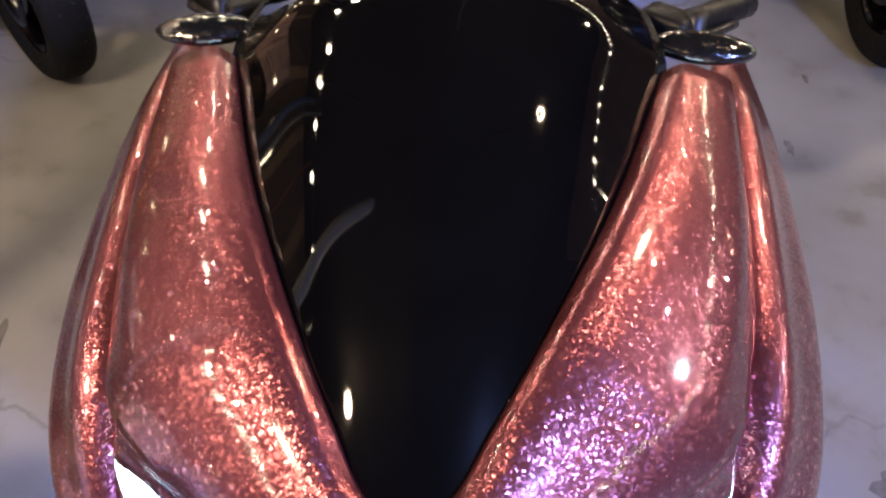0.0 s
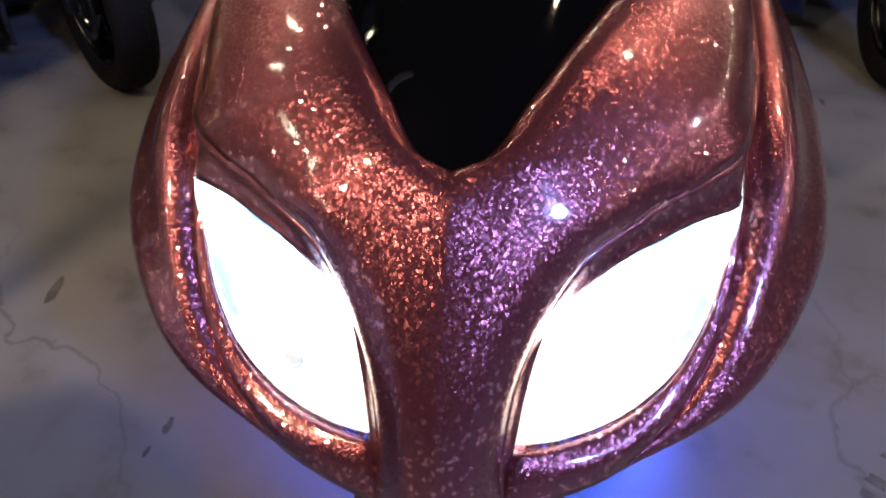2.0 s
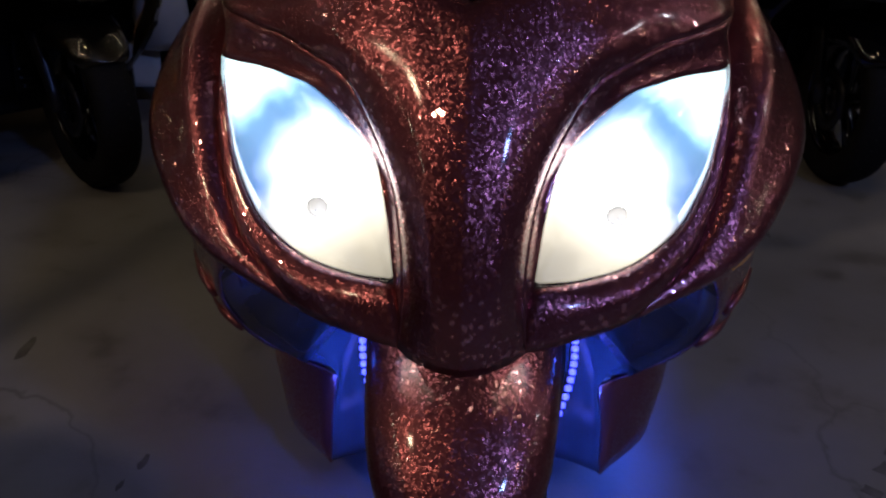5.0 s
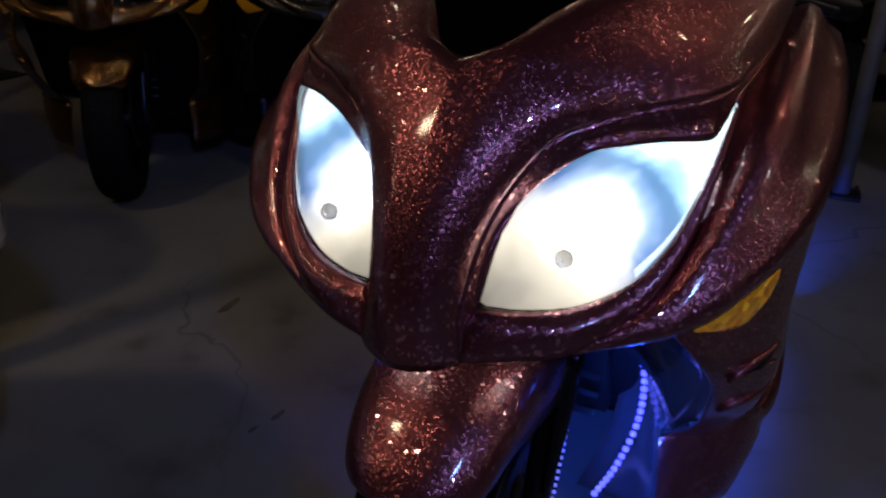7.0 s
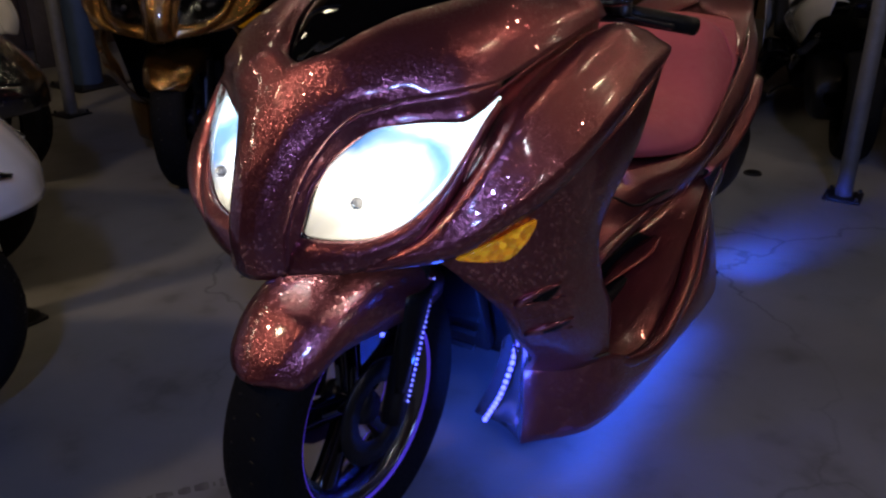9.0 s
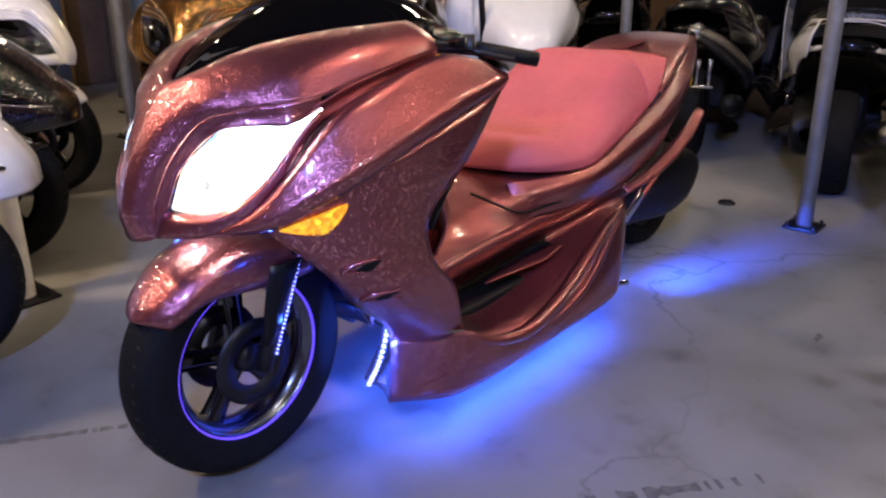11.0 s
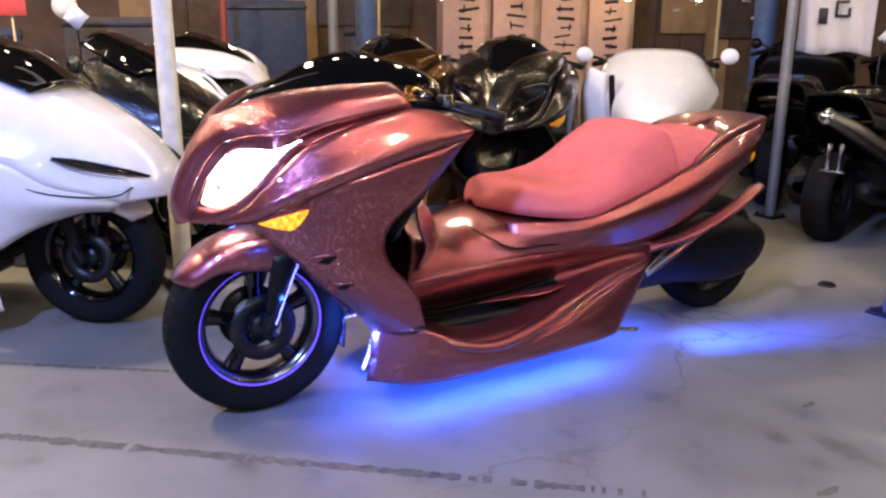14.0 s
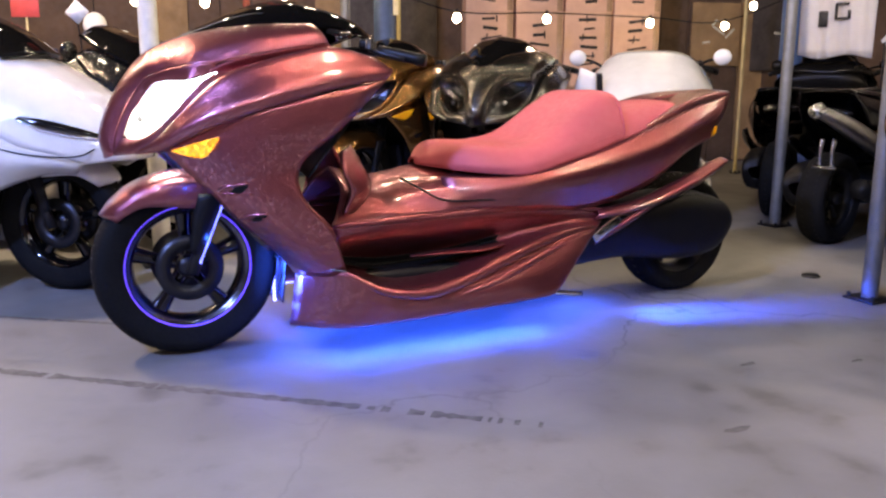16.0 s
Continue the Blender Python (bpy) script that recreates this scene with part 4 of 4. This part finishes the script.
    rad = part("radiator", box(0.03, 0.24, 0.22, pose(0.33, 0, 0.38, 0, -18, 0), 0.006), BLACK_PL, t, "black radiator with louvres")
    for i in range(7):
        part("louvre", box(0.012, 0.22, 0.012, pose(0.305 + 0.009 * i, 0, 0.30 + 0.028 * i, 0, 20, 0), 0.002), BLACK_PL, rad)
    return t


hero = maxi_scooter("low custom scooter in rose metal-flake paint, headlights lit, on concrete", PAINT, VINYL, pose(0, 0, 0), lit=True, group="", screen=SCREEN_BLACK)
# under-body strips of blue diodes and the light they throw
def diode_strip(path, count, mesh, width, label):
    """A thin dark tape along a curve, with its diodes on it."""
    tape = part("diode_strip", tube([Vector(c) + Vector((0.004, 0, 0.004)) for c in path], width, count, 6), BLACK_PL, hero, label)
    for c in spline(path, count):
        ob = new("diode", mesh)
        ob.parent = tape
        ob.matrix_basis = Matrix.Translation(c)


def diode_mesh(radius, flat):
    bm = bmesh.new()
    bmesh.ops.create_icosphere(bm, subdivisions=1, radius=radius, matrix=Matrix.Diagonal((1, 1, flat, 1)))
    me = bpy.data.meshes.new("diode")
    bm.to_mesh(me)
    bm.free()
    me.materials.append(LED)
    return me


FLAT_DIODE, ROUND_DIODE, TINY_DIODE = diode_mesh(0.006, 0.5), diode_mesh(0.0066, 1.0), diode_mesh(0.0028, 1.0)
for s in (-1, 1):
    diode_strip([(0.34, s * 0.24, 0.116), (0.46, s * 0.322, 0.112), (0.8, s * 0.346, 0.122), (1.12, s * 0.350, 0.142)], 46, FLAT_DIODE, 0.002, "strip of blue diodes under the skirt")
    diode_strip([(0.372, s * 0.152, 0.430), (0.368, s * 0.172, 0.345), (0.358, s * 0.172, 0.265), (0.350, s * 0.149, 0.175), (0.342, s * 0.118, 0.106)], 24, ROUND_DIODE, 0.003, "strip of blue diodes beside the radiator")
    diode_strip([(0.15, s * 0.114, 0.52), (0.105, s * 0.115, 0.415), (0.06, s * 0.114, 0.31)], 24, TINY_DIODE, 0.002, "strip of blue diodes on the fork")
LINER = plain("glossy_liner", (0.055, 0.055, 0.068), 0.16, coat=0.4)
for s in (-1, 1):
    liner = [[(0.370, 0.120, 0.480), (0.325, 0.185, 0.450), (0.255, 0.260, 0.352)], [(0.392, 0.130, 0.350), (0.370, 0.180, 0.320), (0.326, 0.212, 0.274)],
             [(0.385, 0.120, 0.220), (0.372, 0.180, 0.205), (0.316, 0.222, 0.190)], [(0.360, 0.080, 0.100), (0.345, 0.160, 0.105), (0.302, 0.224, 0.113)]]
    upper = [[(-0.002, 0.272, 0.622), (0.060, 0.200, 0.650), (0.140, 0.110, 0.660)], [(0.072, 0.294, 0.540), (0.135, 0.215, 0.565), (0.200, 0.120, 0.580)],
             [(0.147, 0.279, 0.450), (0.205, 0.210, 0.475), (0.270, 0.125, 0.500)], [(0.237, 0.240, 0.350), (0.300, 0.190, 0.390), (0.345, 0.125, 0.420)]]
    part("arch_liner", shell(upper, 16, 8, (s,)), LINER, hero, "glossy dark arch liner lit by diodes")
    part("inner_liner", shell(liner, 16, 8, (s,)), LINER, hero, "glossy dark inner liner lit by diodes")
BLUE = (0.03, 0.105, 1.0)
area_lamp("underglow_light", pose(0.82, 0, 0.145), 0.66, 0.40, 3.0, BLUE)
area_lamp("underglow_light", pose(0.78, -0.292, 0.132), 0.84, 0.02, 5.2, BLUE, 120)
area_lamp("underglow_light", pose(0.22, -0.20, 0.16, 0, -15, 0), 0.10, 0.06, 0.7, BLUE)
area_lamp("underglow_light", pose(1.38, -0.10, 0.16), 0.4, 0.2, 3.5, BLUE)
area_lamp("underglow_light", look((1.26, -0.22, 0.15), (1.86, -0.37, 0.0)), 0.20, 0.03, 3.8, BLUE, 24)
for s in (-1, 1):
    point_lamp("pocket_glow_light", (0.030, s * 0.215, 0.560), 0.22, BLUE, 0.012)
point_lamp("wheel_glow_light", (0.09, -0.115, 0.38), 0.7, BLUE, 0.01)
for s in (-1, 1):
    area_lamp("chin_glow_light", look((0.20, s * 0.16, 0.30), (0.36, s * 0.17, 0.27)), 0.03, 0.16, 6.0, BLUE, 150)

# neighbours in the row, all parked on the same floor
maxi_scooter("white gloss scooter parked beside the custom scooter", WHITE_PAINT, VINYL_BLACK, pose(-0.25, 1.04, 0, 0, 0, 143), front="round")
maxi_scooter("black sparkling scooter parked behind the white one", BLACK_FLAKE, VINYL_BLACK, pose(0.28, 1.80, 0, 0, 0, 138), front="round", mirrors=True)
maxi_scooter("white gloss scooter parked farther back in the row", WHITE_PAINT, VINYL_BLACK, pose(0.85, 2.55, 0, 0, 0, 128))
maxi_scooter("gold sparkling scooter with a black screen", GOLD_PAINT, VINYL_BLACK, pose(1.27, 1.86, 0, 0, 0, 35))
maxi_scooter("grey sparkling scooter with a dark screen", SILVER_PAINT, VINYL_BLACK, pose(1.78, 1.26, 0, 0, 0, 46))
maxi_scooter("white gloss scooter with a broad smooth front and mirrors", WHITE_PAINT, VINYL_BLACK, pose(2.60, 0.98, 0, 0, 0, 46), front="shield", mirrors=True, screen=None)
tail_bike = maxi_scooter("black sparkling scooter standing with its tail forward", BLACK_FLAKE, GLOSS_BLACK, pose(5.38, 0.95, 0, 0, 0, 195))
part("exhaust_pipe", tube([(2.30, 0.05, 0.71), (2.20, 0.13, 0.65), (2.06, 0.21, 0.56), (1.88, 0.26, 0.46), (1.66, 0.25, 0.36)], 0.03, 28, 16, taper=[0.030, 0.046, 0.050, 0.046, 0.026]), STEEL, tail_bike, "dull steel exhaust pipe that sweeps up")
part("pipe_tip", lathe([(0.018, -0.03), (0.034, -0.03), (0.036, 0.0), (0.032, 0.03)], 20, pose(2.31, 0.045, 0.715, 28, 0, 60)), CHROME, tail_bike, "bright chrome pipe tip")
for dy in (0.065, 0.125):
    part("link_rod", tube([(2.270, dy, 0.575), (2.285, dy, 0.51), (2.275, dy, 0.445)], 0.009, 10, 8, taper=[0.013, 0.008, 0.013]), CHROME, tail_bike, "short chrome link")
part("link_bar", tube([(2.280, 0.03, 0.435), (2.280, 0.15, 0.435)], 0.007, 4, 8), CHROME, tail_bike, "chrome cross bar")
maxi_scooter("white and black scooter standing with its tail forward", WHITE_PAINT, VINYL_BLACK, pose(5.13, 0.10, 0, 0, 0, 195), front="round", pipe=STEEL, low=GLOSS_BLACK)
maxi_scooter("black sparkling scooter standing behind the cloth sign", BLACK_FLAKE, GLOSS_BLACK, pose(5.60, 2.26, 0, 0, 0, 212), front="round", mirrors=True)
maxi_scooter("black gloss scooter at the edge of the row", GLOSS_BLACK, VINYL_BLACK, pose(2.03, -1.25, 0, 0, 0, 5))


# ---- posts ----
def post(x, y, radius, material, label, height=4.2):
    t = thing("post", label, "post", "steel posts", pose(x, y, 0))
    part("shaft", lathe([(radius, 0.008), (radius, height)], 24, pose(0, 0, 0, 90, 0, 0)), material, t)
    part("base_plate", box(radius * 4.4, radius * 4.4, 0.012, pose(0, 0, 0.006), 0.003), DARK_METAL, t, "rusty steel base plate")
    for dx in (-1, 1):
        for dy in (-1, 1):
            part("bolt", lathe([(0.001, 0.018), (0.008, 0.018), (0.008, 0.0)], 6, pose(dx * radius * 1.7, dy * radius * 1.7, 0.010, 90, 0, 0)), DARK_METAL, t)
    return t


post(2.60, -0.50, 0.032, POST_GREY, "grey galvanised steel post with a square foot")
post(3.64, 0.96, 0.032, POST_GREY, "grey galvanised steel post among the scooters")
post(0.13, 1.385, 0.042, POST_WHITE, "cream painted steel post beside the white scooter")
post(1.75, 3.35, 0.035, POST_GREY, "grey steel post near the back wall")
post(5.9, 3.0, 0.10, plain("blue_post_paint", (0.05, 0.10, 0.24), 0.5), "thick blue painted steel column")
post(2.3, 3.95, 0.09, plain("dull_blue_paint", (0.04, 0.07, 0.15), 0.5), "thick dull blue painted column")

# ---- cartons with black lettering that cannot be read, against the back wall ----
CARD = plain("cardboard", (0.58, 0.36, 0.25), 0.8, vary=0.08, scale=9, relief=0.0006)
INK = plain("black_print", (0.02, 0.018, 0.016), 0.7)
TAPE = plain("brown_tape", (0.42, 0.27, 0.16), 0.35)
rnd = random.Random(4)


def carton(m, sx, sz):
    t = thing("carton", "tall pinkish cardboard carton with black print", "carton", "stacked cartons", m)
    part("carton_body", box(sx, 0.34, sz, pose(0, 0.17, sz / 2), 0.006), CARD, t)
    part("packing_tape", box(0.05, 0.003, sz * 0.98, pose(sx * 0.42, -0.0025, sz / 2), 0), TAPE, t)
    z, k = sz * 0.10, 0
    while z < sz * 0.90:
        h = rnd.uniform(0.055, 0.075)
        bars = bmesh.new()
        box(rnd.uniform(0.10, 0.20), 0.003, rnd.uniform(0.014, 0.030), pose(rnd.uniform(-0.02, 0.02), -0.0028, z + h * 0.35, 0, rnd.uniform(-9, 9), 0), 0, bars)
        if k % 2:
            box(0.014, 0.003, h, pose(rnd.uniform(-0.07, 0.07), -0.0028, z + h * 0.4, 0, rnd.uniform(-10, 10), 0), 0, bars)
        part("print", bars, INK, t)
        z += h + 0.018
        k += 1
    return t


ROW = pose(3.33, 4.50, 0, 0, 0, -20.5)
for i in range(4):
    for k in range(3):
        carton(ROW @ pose(0.235 + i * 0.47 + rnd.uniform(-0.006, 0.006), rnd.uniform(0, 0.012), 0.75 * k, 0, 0, rnd.uniform(-1, 1)), 0.45, 0.75)

# ---- a white cloth sign and a small tag behind the right-hand scooters ----
CLOTH = plain("white_cloth", (0.80, 0.76, 0.72), 0.8, vary=0.05, scale=6)
sign = thing("cloth_sign", "white hanging cloth sign with black marks", "sign", "", pose(3.80, 0.78, 1.0, 0, 0, -68))
bm = bmesh.new()
rows = [[Vector((u * 0.42, 0.012 * math.sin(u * 23 + 2 * w), w * 0.62 + 0.012 * math.sin(u * 9) * (w < 0.02))) for u in np.linspace(-0.5, 0.5, 36)] for w in np.linspace(0, 1, 14)]
add_grid(bm, rows)
bmesh.ops.solidify(bm, geom=bm.faces[:], thickness=0.002)
part("cloth", bm, CLOTH, sign)
for x, z, w, h in ((-0.07, 0.34, 0.05, 0.09), (0.03, 0.34, 0.07, 0.015), (0.03, 0.42, 0.07, 0.015), (0.0, 0.38, 0.016, 0.08), (0.07, 0.36, 0.016, 0.05), (-0.06, 0.48, 0.10, 0.03), (0.06, 0.48, 0.05, 0.06)):
    part("mark", box(w, 0.004, h, pose(x, -0.016, z - 0.13), 0), INK, sign)

# ---- panels, shelves and clutter on the back wall ----
BOARD = plain("dark_board", (0.05, 0.04, 0.035), 0.7, vary=0.4, scale=5)
TAN = plain("tan_board", (0.30, 0.19, 0.09), 0.8, vary=0.3, scale=4)
for i in range(26):
    w = 0.30
    slat = slab("wall_board", w - 0.012, 0.02, 4.1, BACK @ pose(-4.0 + i * w, 0.512, 2.07), WALL if i % 5 else TAN, "", "", 0.003)
    slat.parent = bpy.data.objects["wall_back"]
    slat.matrix_parent_inverse = bpy.data.objects["wall_back"].matrix_basis.inverted()
    slat.name = "board"
    for k in ("kind",):
        if k in slat:
            del slat[k]
for x, z, w, h, mm, lab in ((1.55, 1.35, 0.55, 0.65, TAN, "tan board sign with pale worn print"), (2.35, 1.35, 0.75, 0.75, BOARD, "dark board sign with pale strokes"), (-1.9, 1.5, 0.9, 0.8, BOARD, "dark board leaning by the wall"),
                            (3.2, 1.2, 0.6, 1.2, BOARD, "dark cabinet panel by the wall")):
    t = thing("wall_panel", lab, "panel", "", BACK @ pose(x, 0.46, z))
    part("panel", box(w, 0.03, h, None, 0.004), mm, t)
    if "pale" in lab:
        for k in range(4):
            part("stroke", box(rnd.uniform(0.08, 0.2), 0.003, 0.022, pose(rnd.uniform(-w * 0.3, w * 0.3), -0.018, rnd.uniform(-h * 0.3, h * 0.3), 0, rnd.uniform(-70, 70), 0), 0), POST_WHITE, t)

# clutter before the back wall: poles, boards, a rail, a round lantern, tags
BLUE_BOARD = plain("dark_blue_board", (0.012, 0.02, 0.045), 0.6, vary=0.3)
PIPE_RED = plain("dull_red_paint", (0.20, 0.035, 0.02), 0.5)
PIPE_YELLOW = plain("pale_yellow_paint", (0.45, 0.36, 0.16), 0.5)
for x, y, w, h, mm, lab in ((1.72, 4.75, 0.70, 1.32, BLUE_BOARD, "dark blue board standing before the wall"), (0.55, 4.95, 0.8, 1.18, BOARD, "dark brown board standing before the wall"), (2.62, 4.62, 0.42, 1.10, BOARD, "dark board standing beside the cartons"),
                            (-0.6, 4.9, 0.9, 1.10, BLUE_BOARD, "dark blue board standing before the wall")):
    t = thing("board", lab, "board", "", pose(x, y, 0, 0, 0, -14))
    part("panel", box(w, 0.04, h, pose(0, 0, h / 2), 0.004), mm, t)
    part("rail", box(w + 0.02, 0.05, 0.035, pose(0, -0.005, h - 0.06), 0.004), DARK_METAL, t)
post(1.28, 4.45, 0.028, PIPE_RED, "thin pole painted dull red")
post(2.55, 4.25, 0.018, PIPE_YELLOW, "thin pale yellow pole beside the cartons")
post(5.62, 3.30, 0.016, PIPE_YELLOW, "thin pale pole before the wall")
lantern = thing("lantern", "small round white paper lantern on a cord", "lantern", "", pose(0.10, 4.30, 1.26))
part("paper", ball(0.085, 0.085, 0.095), CLOTH, lantern)
part("cord", tube([(0, 0, 0.09), (0, 0, 2.94)], 0.004, 3, 6), BLACK_PL, lantern)
TAG = plain("white_tag", (0.75, 0.72, 0.66), 0.6)
tag = thing("price_tag", "small pale tag on a thin stick above the black scooter", "tag", "", pose(4.0, 0.61, 0))
part("stick", tube([(0, 0, 0.70), (0, 0, 1.08)], 0.005, 3, 6), DARK_METAL, tag)
part("card", box(0.075, 0.004, 0.045, pose(0.03, 0, 1.10, 0, -48, -62), 0), TAG, tag)

TAG_RED = plain("red_card", (0.52, 0.05, 0.03), 0.6)
TAG_YELLOW = plain("pale_yellow_card", (0.72, 0.62, 0.36), 0.6)
t = thing("price_tag", "white square card standing on its corner over the black scooter's bars", "tag", "", pose(-0.13, 2.02, 0))
part("card", box(0.085, 0.003, 0.085, pose(0, 0, 1.19, 0, 42, -25), 0), TAG, t)
part("clip", tube([(0, 0.004, 1.14), (0.01, 0.03, 1.02), (0.0, 0.06, 0.93)], 0.004, 10, 6), DARK_METAL, t)
for x, y, z, w, h, c, lab in ((-0.36, 2.60, 1.24, 0.15, 0.09, TAG_RED, "small red card sign on a thin stand"), (2.31, 3.90, 1.45, 0.17, 0.13, TAG_YELLOW, "small pale yellow card sign on a thin stand")):
    t = thing("card_sign", lab, "sign", "", pose(x, y, 0, 0, 0, -22))
    part("card", box(w, 0.006, h, pose(0, -0.010, z), 0.001), c, t)
    part("stand", tube([(0, 0, 0.006), (0, 0, z)], 0.006, 3, 8), PIPE_YELLOW, t)
    part("foot", lathe([(0.001, 0.012), (0.07, 0.010), (0.08, 0.0)], 20, pose(0, 0, 0, 90, 0, 0)), DARK_METAL, t)

# ---- bulbs on a string in front of the cartons, and the lamps overhead ----
BULB = glow("warm_bulb", (1.0, 0.80, 0.48), 40.0)
BRIGHT = glow("bright_small_bulb", (1.0, 0.86, 0.62), 92.0)
string = thing("string_lights", "string of small round warm bulbs", "lights")
wire = [(-1.5, 4.6, 1.75), (0.4, 4.3, 1.5), (2.0, 4.0, 1.62), (2.79, 3.6, 1.41), (3.65, 3.6, 1.43), (4.76, 3.6, 1.43), (5.66, 3.6, 1.43), (6.6, 3.3, 1.8)]
part("wire", tube(wire, 0.006, 60, 6), BLACK_PL, string)
for i, p in enumerate(wire[1:-1] + [(6.01, 3.6, 1.63), (0.9, 4.2, 1.50), (-0.6, 4.45, 1.56), (1.5, 4.1, 1.57)]):
    b = part("bulb", ball(0.034, 0.034, 0.038, pose(p[0], p[1], p[2] - 0.05)), BULB, string)
    part("socket", lathe([(0.014, -0.02), (0.014, 0.02)], 10, pose(p[0], p[1], p[2], 90, 0, 0)), BLACK_PL, b)
over = thing("string_lights", "string of small warm bulbs over the row of scooters", "lights")
wire = [(-2.2, 3.0, 2.35), (-0.8, 2.3, 2.15), (0.8, 1.5, 2.25), (2.2, 0.7, 2.15), (3.6, -0.2, 2.25), (5.2, -1.2, 2.4)]
part("wire", tube(wire, 0.006, 60, 6), BLACK_PL, over)
for c in spline(wire, 26):
    part("bulb", ball(0.036, 0.036, 0.042, pose(c[0], c[1], c[2] - 0.04), 10, 6), BRIGHT, over)
far = thing("string_lights", "string of small warm bulbs along the open side of the hall", "lights")
wire = [(-3.0, -4.2, 2.5), (-1.0, -3.9, 2.25), (1.0, -4.3, 2.4), (3.0, -3.8, 2.25), (5.0, -3.2, 2.4), (6.8, -2.0, 2.6)]
part("wire", tube(wire, 0.006, 60, 6), BLACK_PL, far)
for c in spline(wire, 40):
    part("bulb", ball(0.027, 0.027, 0.032, pose(c[0], c[1], c[2] - 0.04), 10, 6), BRIGHT, far)
for p in wire:
    part("cord", tube([p, (p[0], p[1], 4.2)], 0.004, 3, 6), BLACK_PL, far)
for i, (b, c, w) in enumerate(BULBS):
    t = thing("hanging_bulb", "unseen bare bulb hanging from the ceiling on a cord", "lamp", "hanging bulbs", pose(*b))
    part("glass", ball(0.04, 0.04, 0.05, pose(0, 0, 0)), glow("bulb_glass", c, 12.0), t).visible_shadow = False
    part("cord", tube([(0, 0, 0.05), (0, 0, 4.2 - b[2])], 0.005, 4, 6), BLACK_PL, t)

# ---- marks on the floor ----
TAR = plain("worn_dark_tape", (0.10, 0.095, 0.085), 0.8, vary=0.4, scale=30)


def floor_line(a, b, width, gaps, seed):
    r = random.Random(seed)
    bm = bmesh.new()
    d = Vector((b[0] - a[0], b[1] - a[1], 0))
    n = Vector((-d.y, d.x, 0)).normalized()
    u, w0 = 0.0, width * 0.4
    while u < 1:
        du = r.uniform(0.003, 0.009)
        w1 = width * r.uniform(0.25, 0.6)
        if r.random() > max(0.03, gaps * (u - 0.72) * 4.0):
            p, q = Vector((*a, 0.0008)) + d * u, Vector((*a, 0.0008)) + d * min(1, u + du)
            bm.faces.new([bm.verts.new(c) for c in (p - n * w0, q - n * w1, q + n * w1, p + n * w0)])
        u, w0 = u + du, w1
    me = bpy.data.meshes.new("floor_marking")
    bm.to_mesh(me)
    bm.free()
    me.materials.append(TAR)
    return tagged(new("floor_marking", me), "worn dark tape line on the concrete", "floor marking", kind="structure")


floor_line((-1.35, 0.72), (0.75, -1.02), 0.040, 0.62, 3)
floor_line((-1.1, 1.10), (0.10, 0.22), 0.026, 0.7, 5)
drain = thing("floor_disc", "small dark metal disc on the concrete", "disc", "", pose(2.72, -0.11, 0))
part("disc", lathe([(0.001, 0.012), (0.030, 0.012), (0.040, 0.004), (0.040, 0.0)], 24, pose(0, 0, 0, 90, 0, 0)), DARK_METAL, drain)
for x, y, s in ((1.565, -0.88, 1.0), (0.405, 0.606, 0.6), (0.343, 0.623, 0.5), (1.16, -1.24, 1.2), (0.77, 1.02, 1.3), (1.9, -1.0, 0.7), (0.2, -1.4, 0.9)):
    bm = bmesh.new()
    k = [Vector((x + 0.022 * s * math.cos(a) * rnd.uniform(0.5, 1.3) * 1.8, y + 0.014 * s * math.sin(a) * rnd.uniform(0.5, 1.2), 0.0008)) for a in np.linspace(0, 6.28, 11, endpoint=False)]
    bm.faces.new([bm.verts.new(c) for c in k])
    me = bpy.data.meshes.new("floor_stain")
    bm.to_mesh(me)
    bm.free()
    me.materials.append(TAR)
    tagged(new("floor_stain", me), "small dark chip in the concrete floor", "stain", kind="structure")
